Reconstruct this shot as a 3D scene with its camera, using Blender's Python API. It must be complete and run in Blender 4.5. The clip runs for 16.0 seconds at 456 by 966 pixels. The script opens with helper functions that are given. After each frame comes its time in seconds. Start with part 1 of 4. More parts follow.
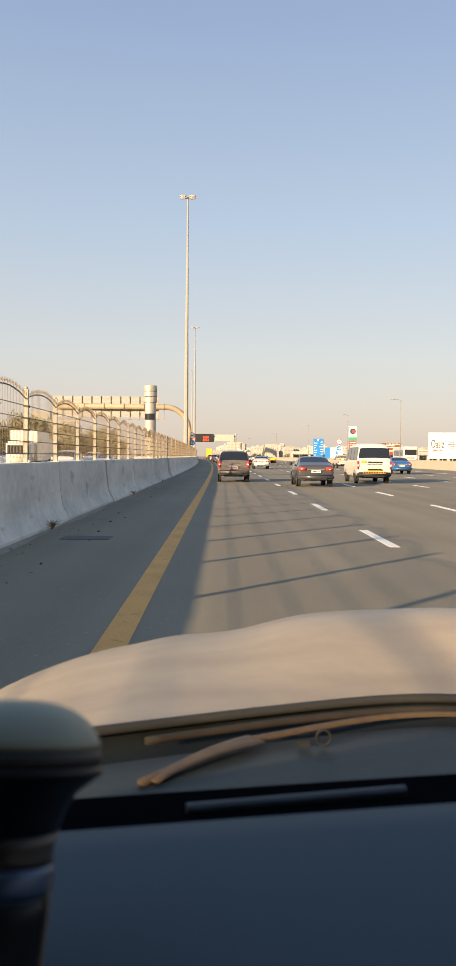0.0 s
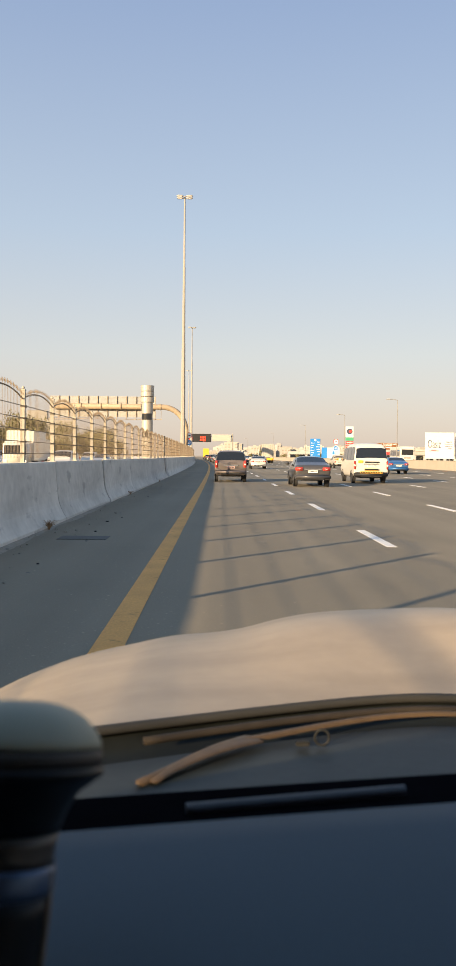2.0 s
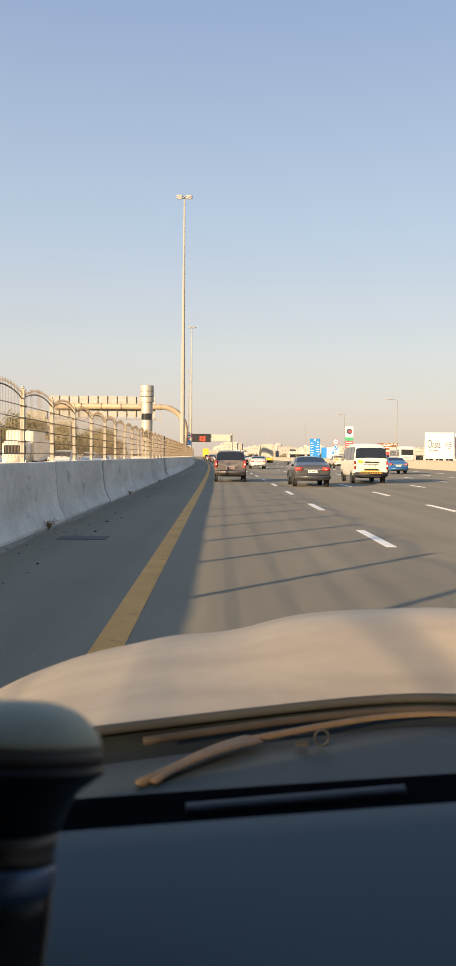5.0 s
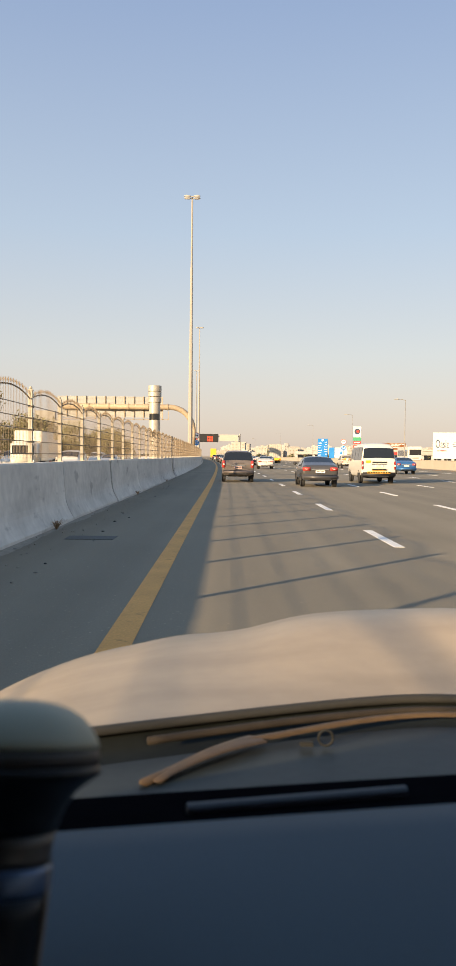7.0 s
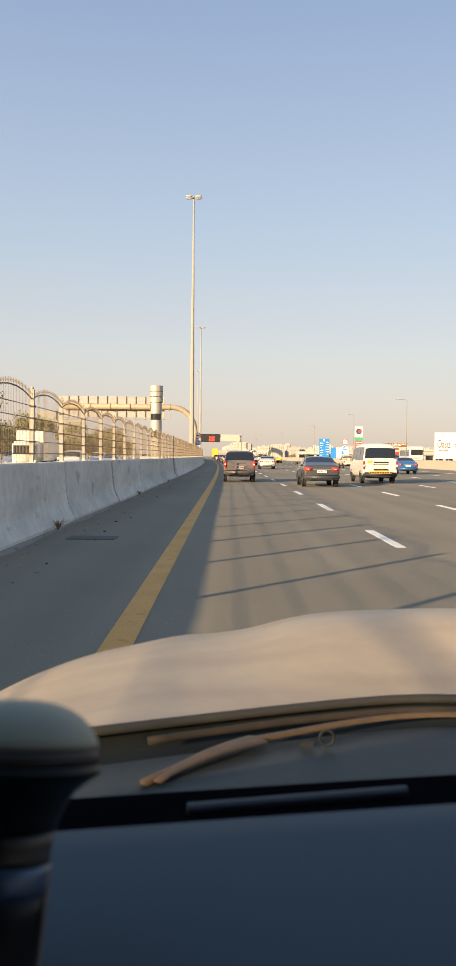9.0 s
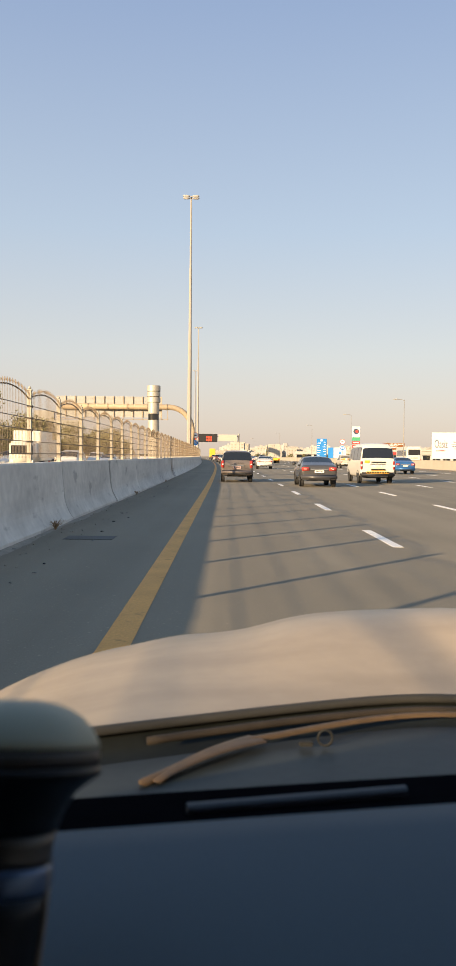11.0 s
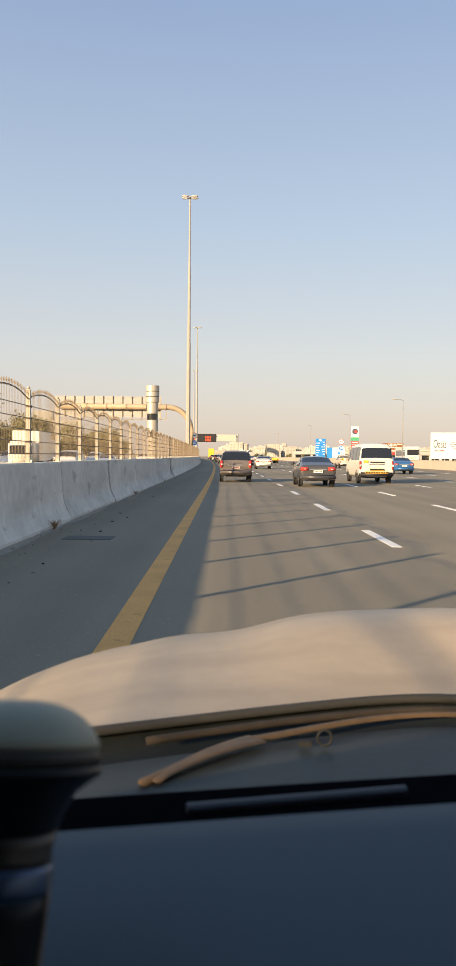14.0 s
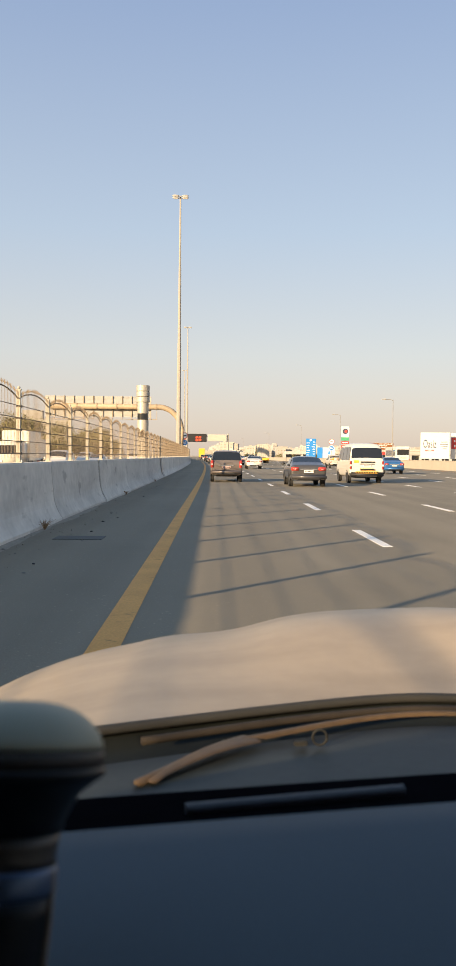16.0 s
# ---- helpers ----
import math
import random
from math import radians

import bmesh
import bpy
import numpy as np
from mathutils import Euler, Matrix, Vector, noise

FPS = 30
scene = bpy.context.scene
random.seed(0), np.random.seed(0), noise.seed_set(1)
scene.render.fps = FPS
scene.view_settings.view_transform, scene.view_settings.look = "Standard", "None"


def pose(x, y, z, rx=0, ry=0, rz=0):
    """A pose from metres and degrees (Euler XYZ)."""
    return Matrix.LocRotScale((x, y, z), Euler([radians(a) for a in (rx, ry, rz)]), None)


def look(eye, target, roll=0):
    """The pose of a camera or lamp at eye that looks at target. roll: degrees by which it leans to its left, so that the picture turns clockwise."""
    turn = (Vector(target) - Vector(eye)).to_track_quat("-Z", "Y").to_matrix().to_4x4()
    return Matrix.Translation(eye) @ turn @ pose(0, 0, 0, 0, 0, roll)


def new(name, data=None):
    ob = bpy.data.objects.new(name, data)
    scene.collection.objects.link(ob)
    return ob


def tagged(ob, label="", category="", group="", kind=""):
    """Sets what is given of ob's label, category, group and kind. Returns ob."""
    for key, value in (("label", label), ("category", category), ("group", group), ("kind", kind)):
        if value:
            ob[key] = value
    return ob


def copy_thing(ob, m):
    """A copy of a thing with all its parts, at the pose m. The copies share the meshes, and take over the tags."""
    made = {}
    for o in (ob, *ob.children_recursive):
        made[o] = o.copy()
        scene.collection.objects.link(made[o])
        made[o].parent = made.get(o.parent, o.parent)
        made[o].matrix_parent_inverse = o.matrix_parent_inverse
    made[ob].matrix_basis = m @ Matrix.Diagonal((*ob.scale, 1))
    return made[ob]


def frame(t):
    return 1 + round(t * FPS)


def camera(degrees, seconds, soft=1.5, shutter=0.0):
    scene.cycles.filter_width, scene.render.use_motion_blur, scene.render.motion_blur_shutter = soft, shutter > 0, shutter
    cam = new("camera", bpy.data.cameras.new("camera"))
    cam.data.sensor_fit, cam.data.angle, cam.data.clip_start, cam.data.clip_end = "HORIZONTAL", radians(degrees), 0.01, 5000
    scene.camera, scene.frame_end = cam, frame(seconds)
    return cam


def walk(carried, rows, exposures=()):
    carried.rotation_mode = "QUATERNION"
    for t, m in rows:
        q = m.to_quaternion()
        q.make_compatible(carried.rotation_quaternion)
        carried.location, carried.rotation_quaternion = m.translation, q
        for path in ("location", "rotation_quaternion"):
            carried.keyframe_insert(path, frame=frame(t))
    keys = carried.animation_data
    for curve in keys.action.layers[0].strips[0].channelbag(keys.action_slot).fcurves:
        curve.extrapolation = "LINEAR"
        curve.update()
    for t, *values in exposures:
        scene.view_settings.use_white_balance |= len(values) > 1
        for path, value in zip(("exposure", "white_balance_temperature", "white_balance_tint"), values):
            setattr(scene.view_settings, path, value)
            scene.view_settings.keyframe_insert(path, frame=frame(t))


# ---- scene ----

EYE = 1.45                      # eye height over the road


# ---------- camera ----------
cam = camera(31.1, 16.0, soft=1.35)
# a phone lens focused far away: what is close goes soft
cam.data.dof.use_dof = True
cam.data.dof.focus_distance, cam.data.dof.aperture_fstop = 60.0, 15.0
# seconds, sideways, ahead, up, yaw, pitch, roll
PATH = [
    (0.0, 0.0000, 0, 0, -0.350, -1.90, -0.6), (0.5, 0.0000, 0, 0, -0.350, -1.90, -0.6), (1.0, -0.0010, 0, 0, -0.436, -1.90, -0.6),
    (1.5, -0.0015, 0, 0, -0.479, -1.90, -0.6), (2.0, -0.0025, 0, 0, -0.566, -1.90, -0.6), (2.5, -0.0025, 0, 0, -0.566, -1.90, -0.6),
    (3.0, -0.0035, 0, 0, -0.652, -1.90, -0.6), (3.5, -0.0035, 0, 0, -0.652, -1.90, -0.6), (6.0, 0.0000, 0, 0, -0.350, -1.90, -0.6),
    (6.5, 0.0025, 0, 0, -0.134, -1.90, -0.6), (7.0, 0.0035, 0, 0, -0.048, -1.90, -0.6), (7.5, 0.0050, 0, 0, 0.081, -1.90, -0.6),
    (8.0, 0.0047, 0, 0, 0.059, -1.90, -0.6), (8.5, 0.0050, 0, 0, 0.081, -1.90, -0.6), (9.0, 0.0047, 0, 0, 0.059, -1.90, -0.6),
    (11.5, 0.0025, 0, 0, -0.134, -1.90, -0.6), (12.0, 0.0030, 0, 0, -0.091, -1.90, -0.6), (12.5, 0.0035, 0, 0, -0.048, -1.90, -0.6),
    (13.0, 0.0035, 0, 0, -0.048, -1.90, -0.6), (13.5, 0.0035, 0, 0, -0.048, -1.90, -0.6), (14.0, 0.0018, 0, 0, -0.199, -1.90, -0.6),
    (14.5, 0.0018, 0, 0, -0.199, -1.90, -0.6), (15.0, -0.0010, 0, 0, -0.436, -1.90, -0.6), (15.5, -0.0015, 0, 0, -0.479, -1.90, -0.6),
    (16.0, -0.0060, 0, 0, -0.867, -1.90, -0.6),
]
walk(cam, [(t, pose(x, y, EYE + z, 90 + pitch, roll, yaw)) for t, x, y, z, yaw, pitch, roll in PATH],
     exposures=[(0.0, 1.15), (16.0, 1.15)])

# ---------- sky and sun ----------
SUN_WAY = Vector((1.0, 1.15, -0.385)).normalized()
world = bpy.data.worlds.new("sky")
scene.world = world
world.use_nodes = True
wn = world.node_tree.nodes
sky = wn.new("ShaderNodeTexSky")
sky.sky_type = "NISHITA"
sky.sun_disc = False
sky.sun_elevation = math.asin(-SUN_WAY.z)
sky.sun_rotation = math.atan2(-SUN_WAY.x, -SUN_WAY.y)
sky.altitude = 0
sky.air_density, sky.dust_density, sky.ozone_density = 1.0, 1.5, 1.0
wl = world.node_tree.links
coord, sep, low = wn.new("ShaderNodeTexCoord"), wn.new("ShaderNodeSeparateXYZ"), wn.new("ShaderNodeValToRGB")
wl.new(coord.outputs["Generated"], sep.inputs[0])
wl.new(sep.outputs["Z"], low.inputs["Fac"])
# dusty haze low over the horizon, the same all round
stops = ((0.0, (0.48, 0.39, 0.325, 1)), (0.05, (0.465, 0.398, 0.358, 1)), (0.12, (0.435, 0.425, 0.415, 1)), (0.26, (0.325, 0.38, 0.455, 1)), (0.5, (0.198, 0.262, 0.398, 1)), (0.64, (0.172, 0.255, 0.395, 1)), (1.0, (0.128, 0.228, 0.375, 1)))
while len(low.color_ramp.elements) < len(stops):
    low.color_ramp.elements.new(0.5)
for e, (p, c) in zip(low.color_ramp.elements, stops):
    e.position, e.color = p, c
gain = wn.new("ShaderNodeVectorMath")
gain.operation = "SCALE"
gain.inputs["Scale"].default_value = 1 / 0.15
wl.new(low.outputs["Color"], gain.inputs[0])
blend = wn.new("ShaderNodeMix")
blend.data_type = "RGBA"
blend.inputs[0].default_value = 0.85
wl.new(sky.outputs[0], blend.inputs[6])
wl.new(gain.outputs[0], blend.inputs[7])
wl.new(blend.outputs[2], wn["Background"].inputs["Color"])
wn["Background"].inputs["Strength"].default_value = 0.106
sun = new("sun", bpy.data.lights.new("sun", "SUN"))
sun.data.energy, sun.data.angle, sun.data.color = 4.85, radians(0.65), (1.0, 0.745, 0.45)
sun.matrix_world = look((-40, -46, 20), Vector((-40, -46, 20)) + SUN_WAY)


# ---------- materials ----------
def mat(name, colour, rough=0.6, metal=0.0, scale=3.0, vary=0.12, fine=40.0, bump=0.0, coat=0.0, per_object=0.0):
    m = bpy.data.materials.new(name)
    m.use_nodes = True
    nt = m.node_tree
    n, l = nt.nodes, nt.links
    b = n["Principled BSDF"]
    b.inputs["Roughness"].default_value = rough
    b.inputs["Metallic"].default_value = metal
    b.inputs["Coat Weight"].default_value = coat
    b.inputs["Coat Roughness"].default_value = 0.05
    tc = n.new("ShaderNodeTexCoord")
    big, small = n.new("ShaderNodeTexNoise"), n.new("ShaderNodeTexNoise")
    big.inputs["Scale"].default_value, small.inputs["Scale"].default_value = scale, fine
    big.inputs["Detail"].default_value, small.inputs["Detail"].default_value = 4, 3
    add = n.new("ShaderNodeMath")
    add.operation = "ADD"
    for t in (big, small):
        l.new(tc.outputs["Object"], t.inputs["Vector"])
    l.new(big.outputs["Fac"], add.inputs[0])
    l.new(small.outputs["Fac"], add.inputs[1])
    ramp = n.new("ShaderNodeMapRange")
    ramp.inputs["From Min"].default_value, ramp.inputs["From Max"].default_value = 0.6, 1.4
    ramp.inputs["To Min"].default_value, ramp.inputs["To Max"].default_value = 1 - vary, 1 + vary
    l.new(add.outputs[0], ramp.inputs["Value"])
    last = ramp.outputs["Result"]
    if per_object:
        info, mr, mul = n.new("ShaderNodeObjectInfo"), n.new("ShaderNodeMapRange"), n.new("ShaderNodeMath")
        mr.inputs["To Min"].default_value, mr.inputs["To Max"].default_value = 1 - per_object, 1 + per_object
        mul.operation = "MULTIPLY"
        l.new(info.outputs["Random"], mr.inputs["Value"])
        l.new(mr.outputs["Result"], mul.inputs[0])
        l.new(last, mul.inputs[1])
        last = mul.outputs[0]
    mix = n.new("ShaderNodeVectorMath")
    mix.operation = "SCALE"
    mix.inputs[0].default_value = colour[:3]
    l.new(last, mix.inputs["Scale"])
    l.new(mix.outputs[0], b.inputs["Base Color"])
    if bump:
        bp = n.new("ShaderNodeBump")
        bp.inputs["Strength"].default_value, bp.inputs["Distance"].default_value = bump, 0.01
        l.new(small.outputs["Fac"], bp.inputs["Height"])
        l.new(bp.outputs[0], b.inputs["Normal"])
    return m


def glow(name, colour, strength):
    m = mat(name, colour, 0.4)
    b = m.node_tree.nodes["Principled BSDF"]
    b.inputs["Emission Color"].default_value = (*colour[:3], 1)
    b.inputs["Emission Strength"].default_value = strength
    return m


ASPHALT = mat("asphalt", (0.207, 0.177, 0.128), 0.9, scale=0.25, vary=0.13, fine=60, bump=0.3)


def overlay(m, scale, stretch, lo, hi, to_lo, to_hi, detail=2.0, offset=0.0):
    """Multiplies the base colour by a stretched noise: streaks, specks and stains."""
    n, l = m.node_tree.nodes, m.node_tree.links
    b = n["Principled BSDF"]
    old = b.inputs["Base Color"].links[0].from_socket
    geo, mp, tx, mr, mul = n.new("ShaderNodeNewGeometry"), n.new("ShaderNodeMapping"), n.new("ShaderNodeTexNoise"), n.new("ShaderNodeMapRange"), n.new("ShaderNodeVectorMath")
    mp.inputs["Scale"].default_value = stretch
    mp.inputs["Location"].default_value = (offset, offset, offset)
    tx.inputs["Scale"].default_value, tx.inputs["Detail"].default_value = scale, detail
    mr.inputs["From Min"].default_value, mr.inputs["From Max"].default_value = lo, hi
    mr.inputs["To Min"].default_value, mr.inputs["To Max"].default_value = to_lo, to_hi
    mul.operation = "SCALE"
    l.new(geo.outputs["Position"], mp.inputs["Vector"])
    l.new(mp.outputs[0], tx.inputs["Vector"])
    l.new(tx.outputs["Fac"], mr.inputs["Value"])
    l.new(old, mul.inputs[0])
    l.new(mr.outputs["Result"], mul.inputs["Scale"])
    l.new(mul.outputs[0], b.inputs["Base Color"])


overlay(ASPHALT, 1.0, (1.1, 0.02, 1), 0.35, 0.65, 0.90, 1.10)              # wheel tracks along the lanes
overlay(ASPHALT, 26.0, (1, 1, 1), 0.68, 0.78, 1.0, 1.7, 1.0)                # pale chippings
overlay(ASPHALT, 0.35, (1, 0.35, 1), 0.58, 0.70, 1.0, 0.86, 4.0, 31.0)      # faint oil stains
SAND = mat("sand", (0.42, 0.34, 0.24), 0.95, scale=0.05, vary=0.25, fine=1.5)
CONCRETE = mat("concrete", (0.56, 0.53, 0.475), 0.85, scale=0.7, vary=0.16, fine=5, bump=0.1, per_object=0.07)
overlay(CONCRETE, 2.2, (1, 1.2, 0.25), 0.52, 0.75, 1.0, 0.94, 3.0)          # rain streaks
overlay(CONCRETE, 0.9, (1, 0.5, 2.2), 0.45, 0.65, 1.04, 0.90, 3.0, 40.0)     # damp bands
overlay(CONCRETE, 1.3, (1, 0.8, 2.4), 0.62, 0.70, 1.0, 0.66, 6.0, 12.0)      # scuffs
WALLPAINT = mat("wall_render", (0.39, 0.35, 0.29), 0.9, scale=0.5, vary=0.1, fine=9, bump=0.1)
overlay(SAND, 0.02, (1, 1, 1), 0.4, 0.6, 0.85, 1.12, 4.0)
YELLOW = mat("yellow_paint", (0.70, 0.338, 0.082), 0.75, scale=1.2, vary=0.2, fine=45, bump=0.2)
WHITE = mat("white_paint", (0.78, 0.76, 0.72), 0.7, scale=1.5, vary=0.14, fine=45, bump=0.2)
for m in (YELLOW, WHITE):
    overlay(m, 7.0, (1, 1, 1), 0.60, 0.72, 1.0, 0.62, 4.0, 5.0)                # worn paint
FENCEPAINT = mat("cream_fence_paint", (0.38, 0.345, 0.28), 0.6, scale=2, vary=0.15, fine=25)
WIRE = mat("fence_wire", (0.17, 0.125, 0.08), 0.6, scale=2, vary=0.2)
POLE = mat("galvanised_pole", (0.34, 0.315, 0.275), 0.55, metal=0.15, scale=0.6, vary=0.12, fine=8)
STEEL = mat("painted_gantry_steel", (0.34, 0.265, 0.18), 0.6, scale=0.7, vary=0.2, fine=6)
overlay(STEEL, 2.2, (1, 1, 0.5), 0.63, 0.68, 1.0, 1.7, 6.0, 3.0)            # flaking paint
ALU = mat("aluminium_sheet", (0.35, 0.345, 0.33), 0.65, metal=0.0, scale=1.0, vary=0.08)
BLACK = mat("black_plastic", (0.012, 0.012, 0.014), 0.6, scale=5, vary=0.2)
RUBBER = mat("tyre_rubber", (0.02, 0.02, 0.021), 0.85, scale=9, vary=0.25)
GLASS = mat("tinted_window", (0.012, 0.014, 0.017), 0.06, scale=2, vary=0.1, coat=0.5)
ALLOY = mat("alloy_wheel", (0.55, 0.55, 0.56), 0.3, metal=0.8)
CHROME = mat("chrome_trim", (0.75, 0.75, 0.76), 0.15, metal=1.0)
RED = mat("red_lamp_glass", (0.44, 0.05, 0.035), 0.15, coat=0.6)
CLEAR = mat("clear_lamp_glass", (0.7, 0.68, 0.64), 0.12, coat=0.6)
AMBER = mat("amber_reflector", (0.75, 0.40, 0.04), 0.4)
PLATE = mat("number_plate", (0.75, 0.72, 0.66), 0.5)
STEELRIM = mat("steel_rim", (.25, .24, .22), .6, metal=.4)
WOOD = mat("crate_wood", (.45, .26, .1), .8)
BARK = mat("bark", (0.16, 0.11, 0.07), 0.9, scale=4, vary=0.3)
LEAF = mat("dusty_leaves", (0.15, 0.135, 0.055), 0.8, scale=0.6, vary=0.45, fine=4)


# ---------- building blocks ----------
def box(bm, x0, y0, z0, x1, y1, z1):
    vs = [bm.verts.new(p) for p in ((x0, y0, z0), (x1, y0, z0), (x1, y1, z0), (x0, y1, z0),
                                    (x0, y0, z1), (x1, y0, z1), (x1, y1, z1), (x0, y1, z1))]
    for f in ((3, 2, 1, 0), (4, 5, 6, 7), (0, 1, 5, 4), (1, 2, 6, 5), (2, 3, 7, 6), (3, 0, 4, 7)):
        bm.faces.new([vs[i] for i in f])
    return vs


def tube(bm, pts, radii, sides=8, cap=True):
    """A tube along the points."""
    rings = []
    for i, p in enumerate(pts):
        p = Vector(p)
        a, b = Vector(pts[max(i - 1, 0)]), Vector(pts[min(i + 1, len(pts) - 1)])
        q = (b - a).to_track_quat("Z", "Y")
        r = radii[i] if isinstance(radii, (list, tuple)) else radii
        rings.append([bm.verts.new(p + q @ Vector((r * math.cos(math.tau * (k + 0.5) / sides), r * math.sin(math.tau * (k + 0.5) / sides), 0)))
                      for k in range(sides)])
    for a, b in zip(rings, rings[1:]):
        for k in range(sides):
            bm.faces.new((a[k], a[(k + 1) % sides], b[(k + 1) % sides], b[k]))
    if cap:
        bm.faces.new(rings[0][::-1])
        bm.faces.new(rings[-1])
    return rings


def lathe(bm, profile, sides=32, centre=(0, 0, 0)):
    """A turned body about z: profile of (radius, height)."""
    cx, cy, cz = centre
    rings = [[bm.verts.new((cx + r * math.cos(math.tau * k / sides), cy + r * math.sin(math.tau * k / sides), cz + h)) for k in range(sides)]
             for r, h in profile]
    for a, b in zip(rings, rings[1:]):
        for k in range(sides):
            bm.faces.new((a[k], a[(k + 1) % sides], b[(k + 1) % sides], b[k]))
    bm.faces.new(rings[0][::-1])
    bm.faces.new(rings[-1])


def prism(bm, outline, y0, y1):
    """An x-z outline pushed from y0 to y1."""
    a = [bm.verts.new((x, y0, z)) for x, z in outline]
    b = [bm.verts.new((x, y1, z)) for x, z in outline]
    n = len(a)
    for k in range(n):
        bm.faces.new((a[k], a[(k + 1) % n], b[(k + 1) % n], b[k]))
    bm.faces.new(a[::-1])
    bm.faces.new(b)


def mesh(name, bm, material, smooth=False):
    bmesh.ops.recalc_face_normals(bm, faces=bm.faces)
    me = bpy.data.meshes.new(name)
    bm.to_mesh(me)
    bm.free()
    me.materials.append(material)
    if smooth:
        me.shade_smooth()
    return me


def part(name, bm, material, parent=None, label="", smooth=False, at=None):
    ob = new(name, bm if isinstance(bm, bpy.types.Mesh) else mesh(name, bm, material, smooth))
    if at is not None:
        ob.matrix_basis = at
    if parent:
        ob.parent = parent
    return tagged(ob, label)


def thing(name, label, category, at=None, group="", kind=""):
    ob = new(name)
    ob.empty_display_size = 0.2
    if at is not None:
        ob.matrix_basis = at
    return tagged(ob, label, category, group, kind)


def B():
    return bmesh.new()


# the road bends gently to the left ahead
def bend(y):
    return -max(0.0, y - 30.0) ** 2 / 11000.0


def heading(y):
    return math.degrees(math.atan(2 * max(0.0, y - 30.0) / 11000.0))


def road_at(x, y, z=0.0):
    return pose(x + bend(y), y, z, 0, 0, heading(y))


def strip(name, x0, x1, y0, y1, z, material, step=8.0, parent=None):
    """A flat band along the road."""
    bm = B()
    n = max(1, int((y1 - y0) / step))
    rows = []
    for i in range(n + 1):
        y = y0 + (y1 - y0) * i / n
        rows.append((bm.verts.new((x0 + bend(y), y, z)), bm.verts.new((x1 + bend(y), y, z))))
    for a, b in zip(rows, rows[1:]):
        bm.faces.new((a[0], a[1], b[1], b[0]))
    return part(name, bm, material, parent)


# ---------- ground and road ----------
bm = B()
box(bm, -4500, -600, -0.6, 4500, 4800, -0.12)
tagged(part("ground", bm, SAND), "pale dry sand plain beside the motorway", "ground", kind="structure")
YEL, KERB_L, WALL_R, LANE = -0.83, -3.31, 27.0, 3.65
LINES = [2.8 + LANE * k for k in range(6)]
road = strip("road", -4.4, WALL_R + 1, -60, 700, 0.0, ASPHALT)
tagged(road, "wide grey asphalt motorway with many lanes", "road", kind="structure")
tagged(strip("opposite_road", -25.5, -7.0, -60, 700, -0.02, ASPHALT), "grey asphalt carriageway behind the fence", "road", kind="structure")
tagged(strip("median", -7.0, -4.4, -60, 700, -0.01, SAND), "sandy strip between the two carriageways", "median", kind="structure")
tagged(strip("edge_line", YEL - 0.12, YEL + 0.12, -60, 600, 0.005, YELLOW, 4), "worn yellow edge line painted on asphalt", "road marking", kind="structure")
tagged(strip("edge_line", 24.6, 24.78, -60, 600, 0.005, YELLOW, 8), "worn yellow edge line painted on asphalt", "road marking", kind="structure")
lanes = thing("lane_lines", "broken white lane lines painted on asphalt", "road marking", kind="structure")
bm = B()
box(bm, -0.085, 0, 0.0, 0.085, 3.0, 0.006)
dash = mesh("lane_dash", bm, WHITE)
for x in LINES:
    for k in range(46):
        y = 4.2 + 9 * k
        part("lane_dash", dash, None, lanes, at=road_at(x, y))

# ---------- median barrier ----------
barrier = thing("barrier", "grey precast concrete barrier with a flared foot", "barrier", kind="structure")
SEG = 7.2
bm = B()
face = [(0.0, 0), (0.0, 0.07), (-0.035, 0.12), (-0.075, 0.19), (-0.115, 0.27), (-0.15, 0.36), (-0.175, 0.46), (-0.192, 0.58), (-0.25, 1.245), (-0.258, 1.268), (-0.275, 1.28)]
prism(bm, face + [(-0.78 - x, z) for x, z in reversed(face)], 0.012, SEG - 0.012)
seg = mesh("barrier_segment", bm, CONCRETE)
for k in range(-3, 62):
    y = 3.4 + SEG * k
    part("barrier_segment", seg, None, barrier, at=road_at(KERB_L, y) @ pose(random.uniform(-.012, .012), 0, random.uniform(-.012, .006), 0, 0, random.uniform(-.12, .12)))

bm = B()
core = [(x - 0.02, min(z, 1.25)) for x, z in face[:-1]]
prism(bm, core + [(-0.78 - x, z) for x, z in reversed(core)], -0.03, 0.03)
gap = mesh("joint", bm, mat("dark_joint_filler", (.07, .066, .06), .95))
for k in range(-3, 62):
    part("joint", gap, None, barrier, at=road_at(KERB_L, 3.4 + SEG * k))

# ---------- arched fence on the barrier ----------
FX, FZ, PAN = KERB_L - 0.39, 1.275, 2.75
fence = thing("fence", "cream steel fence with arched panels on the barrier", "fence", kind="structure")


RAILS = (0.18, 0.40, 0.62, 0.84, 1.06)


def arch(u):
    return 1.20 + 0.16 * (1 - (2 * u / PAN - 1) ** 2)


